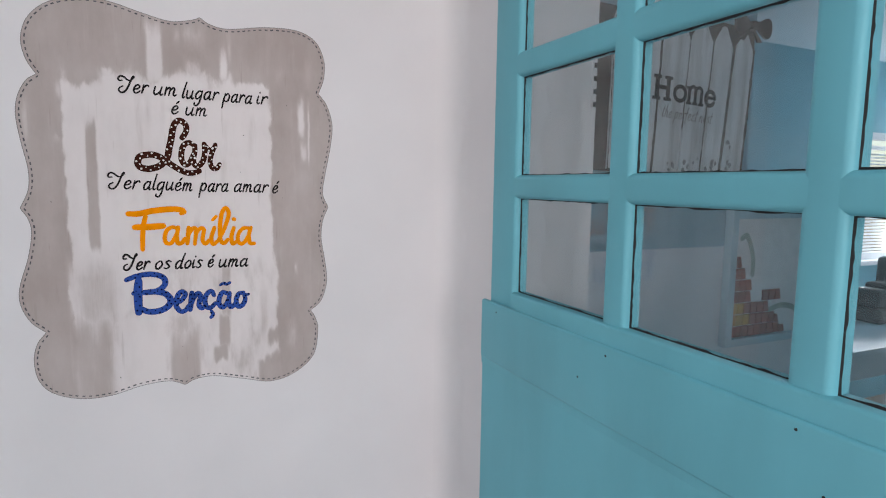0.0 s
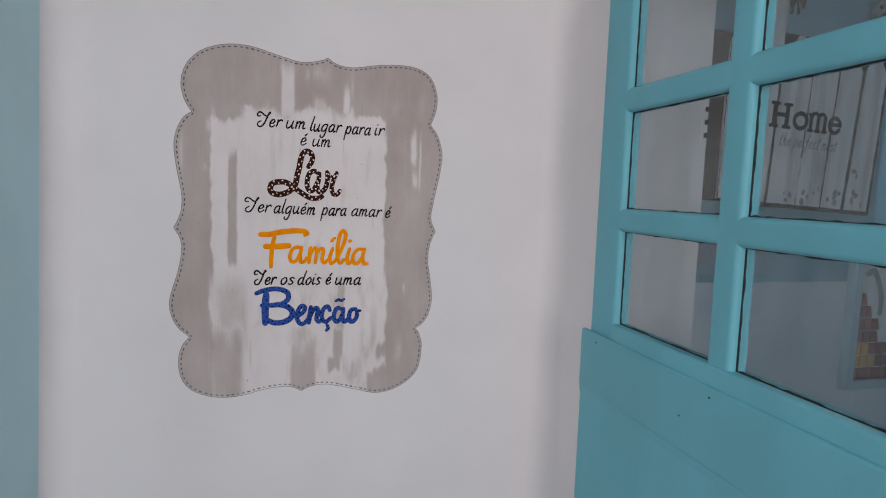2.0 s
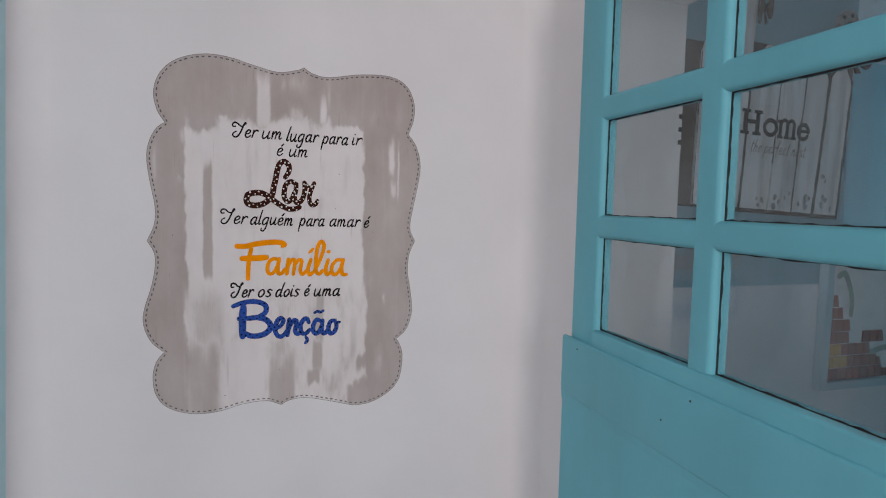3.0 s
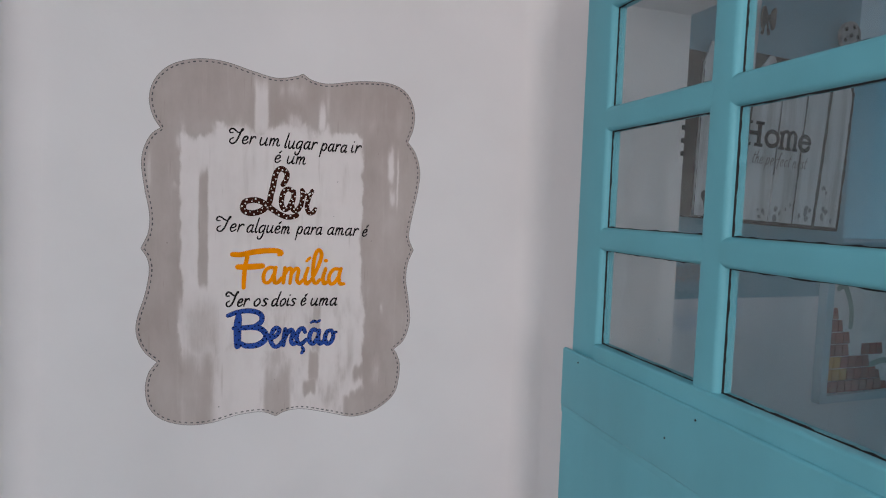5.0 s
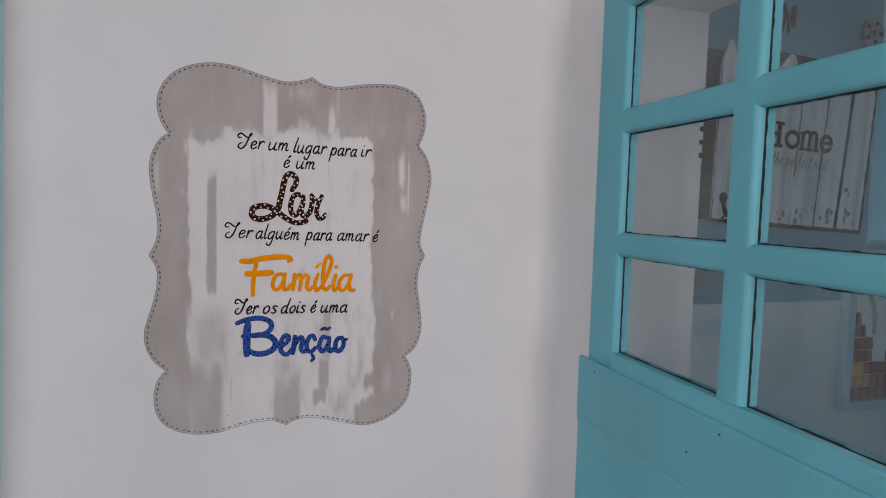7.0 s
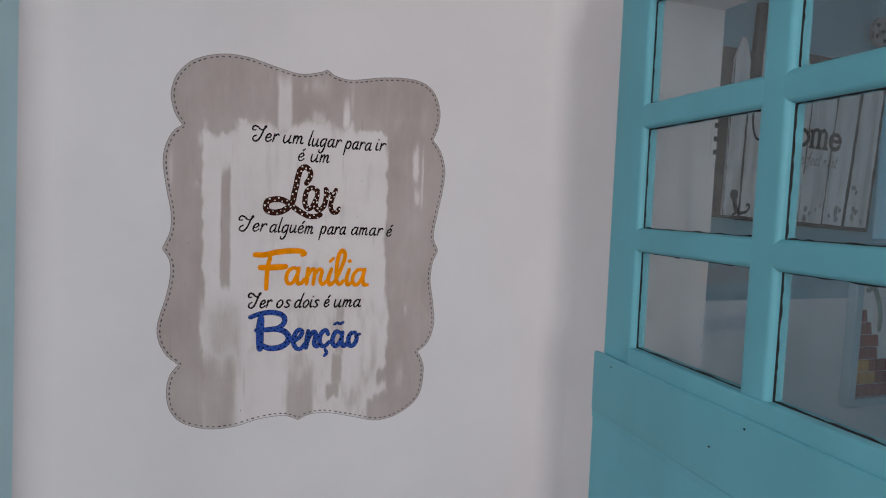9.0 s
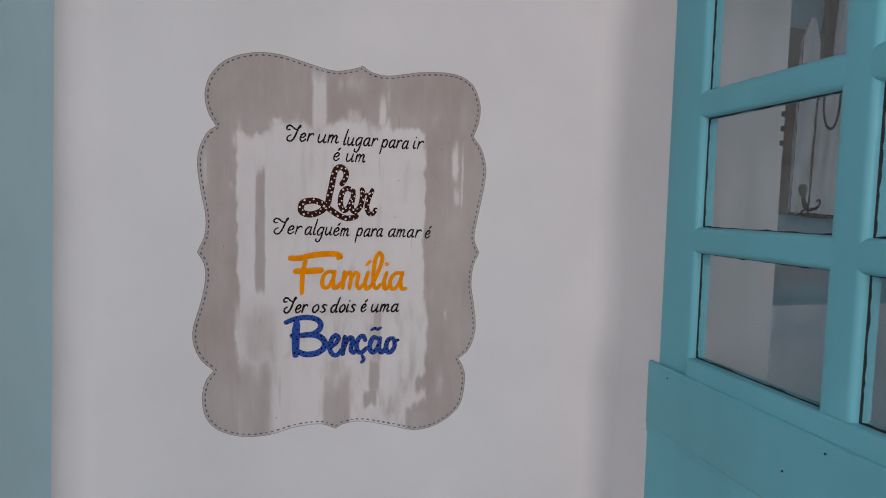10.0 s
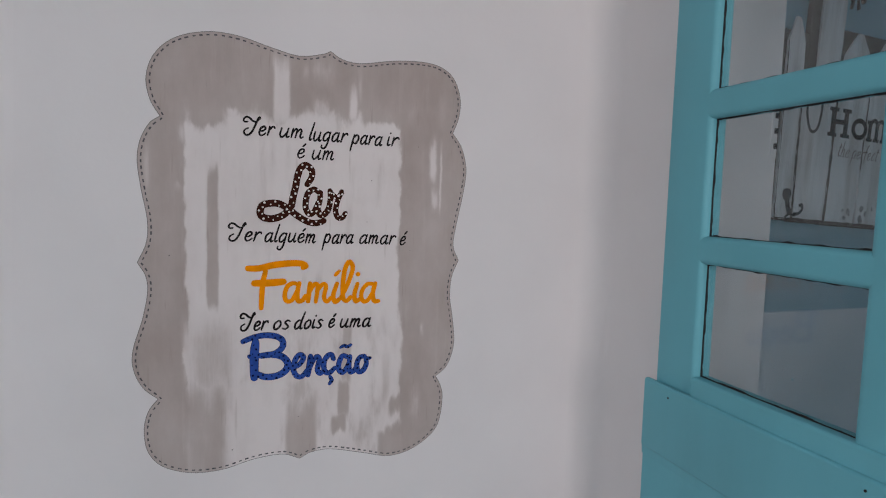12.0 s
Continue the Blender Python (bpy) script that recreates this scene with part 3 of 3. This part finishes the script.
letter("t", 0.60, [(0.22, 1.7), (0.16, 0.4), (0.26, 0.0), (0.44, 0.12)], [(-0.02, 1.15), (0.46, 1.2)])
letter("h", 0.92, [(0.14, 1.95), (0.08, 0.0)], [(0.08, 0.5), (0.34, 0.96), (0.52, 0.80), (0.50, 0.20), (0.62, 0.0), (0.76, 0.14)])
letter("f", 0.60, [(0.52, 1.75), (0.34, 1.90), (0.20, 1.4), (0.14, -0.6)], [(-0.02, 0.95), (0.42, 1.0)])
letter("c", 0.80, [(0.58, 0.85), (0.36, 1.0), (0.10, 0.62), (0.14, 0.10), (0.36, 0.0), (0.62, 0.2)])
letter("T", 1.42, [(0.12, 1.40), (-0.16, 1.38), (-0.30, 1.64), (-0.12, 1.92), (0.22, 1.82), (0.56, 1.54), (0.84, 1.44), (1.04, 1.56), (1.16, 1.82)], [(1.22, 1.80), (1.14, 1.98), (1.04, 1.84), (0.97, 1.40), (0.84, 0.55), (0.62, 0.05), (0.30, -0.03), (0.06, 0.20), (0.08, 0.52), (0.34, 0.72)])
letter("é", *[PEN["e"][0]], *PEN["e"][1], [(0.36, 1.28), (0.56, 1.58)])
letter(" ", 0.52)


def handwriting(text, x0, x1, z, xheight, width, slant=0.25, jitter=0.03, seed=1, fall=0.0):
    """Pen-written words in the xz plane from x0 to x1 on a base line that starts at z and falls a little."""
    rnd = random.Random(seed)
    total = sum(PEN[c][0] for c in text)
    k = (x1 - x0) / total
    bms, pen = [], x0
    for c in text:
        adv, strokes = PEN[c]
        dz, tilt = rnd.uniform(-jitter, jitter), slant + rnd.uniform(-jitter, jitter)
        for st in strokes:
            line = [(pen + (x * k) + tilt * y * xheight, z + fall * (pen - x0) / (x1 - x0) + (y + dz) * xheight) for x, y in spline_points(st)]
            bms.append(at_y(ribbon(line, width, taper=lambda t: 0.82 + 0.25 * math.sin(math.pi * min(1.0, t * 1.1))), -0.00025 * (len(bms) % 2)))
        pen += adv * k
    return join(*bms)


flecks = join(*[disc(x, z, r, 0.0003, 6) for x, z, r in ((-0.138, -0.318, 0.0012), (-0.232, 0.012, 0.0009), (-0.135, 0.035, 0.0008), (0.092, 0.142, 0.0009), (0.176, 0.205, 0.0007), (0.165, 0.02, 0.0008), (0.085, 0.07, 0.0007), (-0.03, -0.27, 0.0007))])
tagged(part("fleck", at_y(flecks, -0.0024), STITCH, decal, "tiny dark flecks"), kind="stuff")


def spline_points(st):
    return [(q[0], q[1]) for q in spline(st, 6)]


PEN_LINES = (
    (("Ter", -121, -72, 209, 210), ("um", -65, -23, 209, 208), ("lugar", -17, 48, 206, 206), ("para", 56, 110, 205, 204), ("ir", 117, 139, 205, 204)),
    (("é", -36, -22, 176, 176), ("um", -12, 28, 175, 174)),
    (("Ter", -144, -93, 36, 36), ("alguém", -88, -2, 35, 33), ("para", 10, 62, 33, 32), ("amar", 71, 137, 32, 31), ("é", 144, 156, 30, 30)),
    (("Ter", -126, -82, -114, -114), ("os", -74, -45, -114, -115), ("dois", -39, 10, -115, -115), ("é", 19, 31, -115, -115), ("uma", 39, 96, -116, -117)),
)
for row, (line, pen) in enumerate(zip(PEN_LINES, (3.1, 2.9, 3.0, 3.4))):
    for n, (text, x0, x1, za, zb) in enumerate(line):
        bm = handwriting(text, x0 / 1000, x1 / 1000, za / 1000, 0.0148, pen / 1000, seed=10 * row + n, fall=(zb - za) / 1000)
        part("lettering", at_y(bm, -0.0026), BLACK_INK, decal, "black pen-written word")


def stroke(strokes, width, *points):
    """One brush stroke through points in millimetres from the panel's middle."""
    strokes.append((width / 1000, [(x / 1000, z / 1000) for x, z in points]))


def brush_word(strokes, mat, label, dots=None, rim=None, blunt=0.86):
    """A word in broad round brush strokes; dots: material, size and label of the spots on it; rim: material of a darker edge."""
    bms, spots, edge = [], [], []
    rnd = random.Random(7)
    for i, (width, points) in enumerate(strokes):
        line = [(q[0], q[1]) for q in spline(points, 9)]
        shape = lambda t: blunt + (1.06 - blunt) * math.sin(math.pi * t) ** 0.6
        bms.append(at_y(ribbon(line, width, taper=shape), -0.0030 - 0.0003 * (i % 3)))
        if rim:
            edge.append(at_y(ribbon(line, width + 0.0013, taper=shape), -0.0024 - 0.0001 * (i % 3)))
        run, side_of = 0.004, 1
        for a, b in zip(line, line[1:]):
            run += math.dist(a, b)
            if dots and run > dots[1] * rnd.uniform(3.0, 4.4):
                run, side_of = 0.0, -side_of
                d = (Vector(b) - Vector(a)).normalized()
                o = Vector((-d[1], d[0])) * side_of * width * rnd.uniform(0.16, 0.30)
                spots.append(at_y(disc(b[0] + o[0], b[1] + o[1], dots[1] * rnd.uniform(0.65, 1.2), 0.0002), -0.0048))
    word = part("lettering", join(*bms), mat, decal, label)
    if spots:
        tagged(part("dots", join(*spots), dots[0], word, dots[2]), kind="stuff")
    if rim:
        part("rim", join(*edge), rim, word, "thin navy rim")
    return word


lar_strokes = []
stroke(lar_strokes, 11.2, (-18, 132), (-11, 144), (-11, 156), (-20, 164), (-29, 159), (-34, 145), (-37, 128), (-41, 111), (-44, 96), (-53, 83), (-64, 76), (-78, 73), (-90, 76), (-94, 84), (-90, 95), (-76, 99), (-63, 98), (-50, 91), (-37, 81), (-23, 72), (-10, 67), (3, 68), (10, 71))
stroke(lar_strokes, 9.8, (1, 120), (-7, 124), (-16, 118), (-20, 105), (-20, 91), (-14, 82), (-6, 87), (1, 103))
stroke(lar_strokes, 9.8, (4, 119), (3, 106), (0, 91), (4, 81), (11, 82), (18, 92), (21, 109), (20, 122))
stroke(lar_strokes, 8.8, (20, 123), (25, 115), (33, 111), (39, 118), (40, 122))
stroke(lar_strokes, 8.8, (38, 116), (33, 104), (30, 89), (34, 77), (42, 77), (47, 85))
familia_strokes = []
stroke(familia_strokes, 10.7, (-113, -10), (-96, -10), (-74, -5), (-48, -2), (-30, -2), (-21, -4))
stroke(familia_strokes, 8.4, (-22, -4), (-19, -7), (-24, -10))
stroke(familia_strokes, 8.4, (-85, -15), (-89, -32), (-91, -53), (-92, -77))
stroke(familia_strokes, 11.6, (-103, -35), (-85, -35), (-67, -34), (-56, -33))
stroke(familia_strokes, 7.4, (-32, -38), (-41, -36), (-50, -42), (-54, -56), (-51, -66), (-42, -65), (-33, -48))
stroke(familia_strokes, 7.9, (-30, -36), (-33, -52), (-32, -66), (-25, -66), (-19, -58))
stroke(familia_strokes, 7.9, (-12, -37), (-15, -68))
stroke(familia_strokes, 7.4, (-13, -52), (-5, -39), (1, -42), (-2, -69))
stroke(familia_strokes, 7.4, (0, -50), (9, -39), (15, -42), (12, -61), (17, -69), (24, -62))
stroke(familia_strokes, 7.9, (34, -38), (28, -58), (31, -70), (39, -65))
stroke(familia_strokes, 6.0, (31, -23), (38, -16))
stroke(familia_strokes, 7.9, (41, -63), (51, -43), (59, -21), (61, -8), (56, 0), (50, -6), (46, -21), (44, -43), (45, -63), (51, -69), (58, -62))
stroke(familia_strokes, 7.9, (70, -39), (65, -57), (67, -70), (75, -66))
stroke(familia_strokes, 8.4, (70, -22), (71, -22))
stroke(familia_strokes, 7.4, (99, -40), (88, -40), (79, -50), (77, -63), (82, -71), (90, -67), (99, -51))
stroke(familia_strokes, 7.9, (102, -39), (98, -55), (100, -70), (108, -71))
bencao_strokes = []
stroke(bencao_strokes, 8.8, (-121, -133), (-105, -127), (-85, -124), (-67, -127), (-57, -135), (-58, -147), (-70, -156), (-86, -158), (-110, -159))
stroke(bencao_strokes, 10.2, (-92, -159), (-74, -158), (-57, -163), (-48, -175), (-52, -187), (-66, -195), (-85, -196), (-98, -190))
stroke(bencao_strokes, 13.0, (-101, -135), (-103, -158), (-103, -196))
stroke(bencao_strokes, 7.9, (-38, -184), (-27, -176), (-22, -166), (-28, -161), (-35, -168), (-39, -185), (-33, -198), (-24, -199), (-15, -188))
stroke(bencao_strokes, 8.4, (-10, -164), (-14, -198))
stroke(bencao_strokes, 7.9, (-13, -189), (-6, -173), (1, -166), (5, -172), (2, -189), (7, -196), (14, -190))
stroke(bencao_strokes, 7.9, (30, -172), (26, -164), (19, -166), (13, -178), (15, -193), (23, -196), (32, -188))
stroke(bencao_strokes, 5.6, (24, -203), (27, -210), (23, -216))
stroke(bencao_strokes, 7.9, (55, -170), (46, -167), (40, -177), (39, -190), (45, -197), (52, -191), (58, -178))
stroke(bencao_strokes, 7.9, (59, -169), (57, -186), (60, -197), (67, -194), (72, -185))
stroke(bencao_strokes, 4.7, (42, -152), (48, -149), (54, -151), (60, -148))
stroke(bencao_strokes, 7.9, (85, -170), (76, -172), (71, -184), (74, -197), (82, -196), (88, -185), (87, -174))
stroke(bencao_strokes, 5.1, (87, -175), (95, -174))
brush_word(lar_strokes, BROWN_INK, "brown brush lettering", (DOT_WHITE, 0.0017, "small white dots"))
brush_word(familia_strokes, ORANGE_INK, "orange brush lettering", blunt=0.92)
brush_word(bencao_strokes, BLUE_INK, "blue brush lettering", (NAVY_DOT, 0.0016, "navy dots"), NAVY_DOT)

# ---- things on the wall of the room beyond ----
# the sign hangs a little askew; its own frame starts at the foot of the first plank, its face at y = 0
sign = thing("picket_sign", "whitewashed picket sign with charcoal lettering hung on the wall", "wall sign", (0.822, 1.323, 1.645))
sign.rotation_euler = (0, radians(2.9), 0)
for x0, x1, z0, z1 in ((-0.055, 0.0495, -0.004, 0.385), (0.0505, 0.139, -0.006, 0.50), (0.140, 0.474, -0.007, 0.408)):
    part("backing_board", block(x0, 0.005, z0, x1, 0.0195, z1, 0.002, 1), DARK_WOOD, sign, "dark weathered board")
plank_rnd = random.Random(12)


def fan(x, z):
    """The planks are nailed on a little fanned out."""
    return (x + z * float(np.interp(x, (0.05, 0.14, 0.23, 0.307, 0.38, 0.462), (-0.03, 0.0, 0.01, 0.025, 0.037, 0.015))), z)



def worn_plank(corners):
    """A picket with a slightly frayed outline."""
    worn = []
    for p, q in zip(corners, corners[1:] + corners[:1]):
        n = max(1, int(math.dist(p, q) / 0.02))
        worn += [(p[0] + (q[0] - p[0]) * i / n + plank_rnd.uniform(-0.0012, 0.0012), p[1] + (q[1] - p[1]) * i / n + plank_rnd.uniform(-0.0012, 0.0012)) for i in range(n)]
    return part("plank", slab([fan(*q) for q in worn], 0.0046), WHITEWASH, sign)


for x0, x1, top, tip in ((0.0, 0.0460, 0.410, 0.050), (0.1450, 0.2285, 0.404, 0.055), (0.2330, 0.3045, 0.400, 0.050), (0.3100, 0.3745, 0.396, 0.050), (0.3845, 0.4600, 0.392, 0.045)):
    mid = (x0 + x1) / 2
    worn_plank([(x0, 0), (x1, 0), (x1, top - tip), (mid + 0.006, top), (mid - 0.006, top), (x0, top - tip)])
worn_plank([(0.0520, 0), (0.1375, 0), (0.1375, 0.62), (0.082, 0.62), (0.081, 0.30), (0.066, 0.265), (0.0525, 0.24)])


def slab_word(y):
    """The word Home in heavy slab letters."""
    z0, cap, xh, t = 0.183, 0.061, 0.046, 0.0125
    flat = []

    def bar(x, z, w, h):
        flat.append(slab([(x, z), (x + w, z), (x + w, z + h), (x, z + h)], 0.0006))

    for x in (0.133, 0.171):
        bar(x, z0, t, cap)
        for z in (z0, z0 + cap - 0.008):
            bar(x - 0.007, z, t + 0.014, 0.008)
    bar(0.145, z0 + cap * 0.44, 0.027, 0.010)
    ring = lambda cx, w, a0, a1: ribbon([(cx + w * math.cos(a), z0 + xh / 2 + (xh / 2 - 0.005) * math.sin(a)) for a in np.linspace(a0, a1, 28)], 0.0105)
    flat.append(ring(0.219, 0.0195, 0, 2 * math.pi))
    for x in (0.247, 0.269, 0.291):
        bar(x, z0, 0.0098, xh * 0.85)
        bar(x - 0.004, z0, 0.018, 0.007)
    bar(0.242, z0 + xh - 0.009, 0.012, 0.008)
    for x in (0.263, 0.285):
        flat.append(ribbon([(x + 0.011 * math.cos(a), z0 + xh * 0.72 + 0.013 * math.sin(a)) for a in np.linspace(math.pi, 0, 12)], 0.009))
    flat.append(ring(0.327, 0.0170, 0.05, 1.82 * math.pi))
    bar(0.3125, z0 + xh * 0.45, 0.031, 0.008)
    word = join(*[at_y(b, y - 0.0001 * i) for i, b in enumerate(flat)])
    for v in word.verts:
        v.co.x = 0.123 + 0.973 * (v.co.x - 0.126)
    return word


part("lettering", slab_word(-0.0007), SIGN_INK, sign, "charcoal slab lettering")
part("lettering", at_y(handwriting("the perfect nest", 0.158, 0.334, 0.143, 0.0165, 0.0019, seed=9), -0.0006), SCRIPT_INK, sign, "thin faded brown script")
SMUDGE = material("grey_smudge_paint", (0.36, 0.34, 0.335), 0.7, scale=60, vary=0.2)


def stroke_on_sign(points, width, y=-0.0005):
    return at_y(ribbon([(q[0], q[1]) for q in spline(points, 8)], width), y)


part("painted_tulip", stroke_on_sign([(0.058, 0.262), (0.060, 0.222), (0.070, 0.193), (0.082, 0.186), (0.093, 0.196), (0.099, 0.226), (0.099, 0.270)], 0.0062), FADED_INK, sign, "charcoal tulip outline")
part("painted_scroll", join(at_y(slab([(0.029 + (0.0115 + 0.002 * math.sin(a)) * math.cos(a), 0.050 + 0.0135 * math.sin(a)) for a in np.linspace(0, 2 * math.pi, 20, endpoint=False)], 0.0005), -0.0008), stroke_on_sign([(0.030, 0.048), (0.033, 0.030), (0.040, 0.014)], 0.012, -0.001)), FADED_INK, sign, "charcoal teardrop")
part("painted_scroll", join(stroke_on_sign([(0.055, 0.012), (0.066, 0.013), (0.076, 0.022), (0.074, 0.032), (0.068, 0.030)], 0.006), stroke_on_sign([(0.030, 0.004), (0.043, 0.010), (0.056, 0.008), (0.064, 0.013)], 0.004, -0.001)), FADED_INK, sign, "charcoal scroll")
motif_rnd = random.Random(31)
for x, z, k in ((0.262, 0.028, 1.0), (0.288, 0.042, 0.6), (0.345, 0.030, 1.1), (0.420, 0.030, 1.1), (0.405, 0.095, 0.7), (0.205, 0.026, 0.8)):
    blots = []
    for i in range(5):
        u, v, r = motif_rnd.uniform(-0.016, 0.016) * k, motif_rnd.uniform(-0.017, 0.017) * k, motif_rnd.uniform(0.0025, 0.0062) * k
        ph = motif_rnd.uniform(0, 6)
        blots.append(at_y(slab([(x + u + r * math.cos(a) * (1 + 0.3 * math.sin(2 * a + ph)), z + v + 1.5 * r * math.sin(a) * (1 + 0.25 * math.sin(3 * a + ph))) for a in np.linspace(0, 2 * math.pi, 14, endpoint=False)], 0.0004), -0.0005 - 0.0001 * i))
    part("painted_motif", join(*blots), SMUDGE, sign, "smudged grey motif")


def dark_edge(x0, z0, x1, z1, lo, hi):
    """The dark, unevenly worn edge between two planks, with the gap's darkness painted on the face."""
    n = 26
    line = [fan(x0 + (x1 - x0) * i / n + motif_rnd.uniform(-0.0008, 0.0008), z0 + (z1 - z0) * i / n) for i in range(n + 1)]
    widths = [motif_rnd.uniform(lo, hi) for i in range(n + 1)]
    part("dark_edge", at_y(ribbon(line, 1.0, taper=lambda t: widths[round(t * n)]), -0.0004), DARK_WOOD, sign, "dark worn plank edge with the gap's darkness painted on")


dark_edge(0.0490, 0.0, 0.0490, 0.24, 0.002, 0.0055)
dark_edge(0.1412, 0.0, 0.1412, 0.36, 0.0035, 0.0085)
dark_edge(0.2308, 0.12, 0.2308, 0.35, 0.001, 0.0040)
dark_edge(0.3072, 0.0, 0.3072, 0.35, 0.002, 0.0055)
dark_edge(0.3795, 0.0, 0.3795, 0.36, 0.0065, 0.0105)
dark_edge(0.4620, 0.0, 0.4620, 0.35, 0.004, 0.0110)
dark_edge(0.0012, 0.0, 0.0012, 0.36, 0.0006, 0.0030)
dark_edge(0.0, 0.0008, 0.462, 0.0008, 0.0015, 0.0060)


def bow(cx, cz, w, h, knot):
    """A tied ribbon: two puffed loops, a knot and two tails."""
    loops = []
    for sgn in (-1, 1):
        loop = [(cx + sgn * w * (0.08 + 0.92 * math.sin(a / 2) ** 1.2), cz + h * math.sin(a) * (0.55 + 0.45 * math.sin(a / 2))) for a in np.linspace(0, 2 * math.pi, 22, endpoint=False)]
        loops.append(at_y(slab(loop if sgn > 0 else loop[::-1], 0.006), -0.016 - 0.001 * sgn))
        tail = [(cx, cz), (cx + sgn * w * 0.35, cz - h * 1.3), (cx + sgn * w * 0.62, cz - h * 1.2)]
        loops.append(at_y(slab(tail if sgn > 0 else tail[::-1], 0.004), -0.010 - 0.001 * sgn))
    b = part("ribbon_bow", join(*loops, block(cx - knot, -0.024, cz - knot, cx + knot, 0.004, cz + knot, knot * 0.5, 2)), DARK_WOOD, sign, "dark brown bow")
    return b


bow(0.440, 0.410, 0.068, 0.030, 0.012)
bow(0.150, 0.485, 0.020, 0.030, 0.006)
ornament = part("ornament", at_y(slab([(0.428 + 0.034 * math.cos(a), 0.492 + 0.036 * math.sin(a)) for a in np.linspace(0, 2 * math.pi, 24, endpoint=False)], 0.01), -0.006), SMUDGE, sign, "greyish spotted round ornament")
for i in range(6):
    a = i * 2 * math.pi / 5
    r = 0.023 if i < 5 else 0.0
    part("spot", at_y(disc(0.428 + r * math.cos(a), 0.492 + r * math.sin(a), 0.0055, 0.001), -0.0068), DARK_WOOD, ornament)

mosaic = thing("mosaic_picture", "framed mosaic of red and yellow tiles on a pale ground", "picture", (0, 0, 0))
MX0, MX1, MZ0, MZ1 = 1.262, 1.752, 1.152, 1.573
part("board", block(MX0 + 0.024, 1.337, MZ0 + 0.018, MX1 - 0.05, 1.344, MZ1 - 0.05), GROUT, mosaic, "pale plaster ground")
part("frame", join(block(MX0 + 0.004, 1.318, MZ0, MX0 + 0.030, 1.3445, MZ1, 0.003), block(MX1 - 0.055, 1.318, MZ0, MX1, 1.3445, MZ1, 0.003), block(MX0 + 0.030, 1.320, MZ0, MX1 - 0.055, 1.3445, MZ0 + 0.021), block(MX0 + 0.030, 1.320, MZ1 - 0.055, MX1 - 0.055, 1.3445, MZ1)), FRAME_BLUE, mosaic, "pale blue wooden frame")


# a tapering red tower with a round yellow heart, tile by tile, and two curved grey-green stems
TX, TZ, TW, TH = 1.293, 1.174, 0.0262, 0.0326
courses = [[(0, 9, 0.0)], [(0, 8, 0.004)], [(0, 6, 0.006)], [(0, 3, 0.008), (5, 8, 0.0)], [(0, 3, 0.008)], [(0, 2, 0.014)], [(0, 1, 0.022)]]
tile_rnd = random.Random(3)
for j, spans in enumerate(courses):
    for first, last, shift in spans:
        for i in range(first, last):
            yellow = 0 < j < 3 and i < 4 - j
            x, z = TX + i * (TW + 0.0010) + shift, TZ + j * (TH + 0.0012)
            w, h = TW - (0.008 if j == 6 or (j in (1, 5) and i == last - 1) else tile_rnd.uniform(0, 0.001)), TH - (0.010 if i == last - 1 and j < 2 else tile_rnd.uniform(0, 0.0012))
            bm = block(x, 1.3335, z, x + w, 1.338, z + h, 0.0008, 1)
            if i == last - 1 or (j > 4 and i == first):
                # nibbled tiles at the slope
                side_x = x + w if i == last - 1 else x
                for v in bm.verts:
                    if abs(v.co.x - side_x) < 0.002 and v.co.z > z + h - 0.003:
                        v.co.x += -0.006 if i == last - 1 else 0.005
            part("tile", bm, YELLOW_TILE if yellow else RED_TILE, mosaic)
for pts in ([(1.326, 1.462), (1.346, 1.468), (1.366, 1.434), (1.378, 1.394), (1.378, 1.356)], [(1.462, 1.246), (1.512, 1.256), (1.566, 1.246), (1.604, 1.214), (1.620, 1.181)]):
    part("stem", at_y(ribbon([(q[0], q[1]) for q in spline(pts, 8)], 0.0162), 1.334), GREEN_TILE, mosaic, "curved grey-green stem")

appliance = thing("sewing_machine", "dark machine standing on the white table", "sewing machine", (3.95, 2.36, 0.78))
part("base", block(-0.18, -0.10, 0, 0.24, 0.10, 0.09, 0.012), DARK_PLASTIC, appliance)
part("head", block(-0.18, -0.08, 0.09, -0.06, 0.08, 0.21, 0.02), DARK_PLASTIC, appliance)
part("arm", block(-0.06, -0.08, 0.10, 0.10, 0.08, 0.24, 0.02), DARK_PLASTIC, appliance)
part("column", block(0.06, -0.09, 0.09, 0.24, 0.09, 0.40, 0.03), DARK_PLASTIC, appliance)

table = thing("side_table", "white table under the window", "table", (0, 0, 0))
part("tabletop", block(2.5, 1.95, 0.745, 4.6, 2.6, 0.78, 0.004), WHITE_LACQUER, table)
part("apron", block(2.55, 2.0, 0.60, 4.55, 2.03, 0.745), WHITE_LACQUER, table)
for x, y in ((2.56, 2.04), (4.5, 2.04), (2.56, 2.52), (4.5, 2.52)):
    part("leg", block(x, y, 0, x + 0.05, y + 0.05, 0.745, 0.004), WHITE_LACQUER, table)
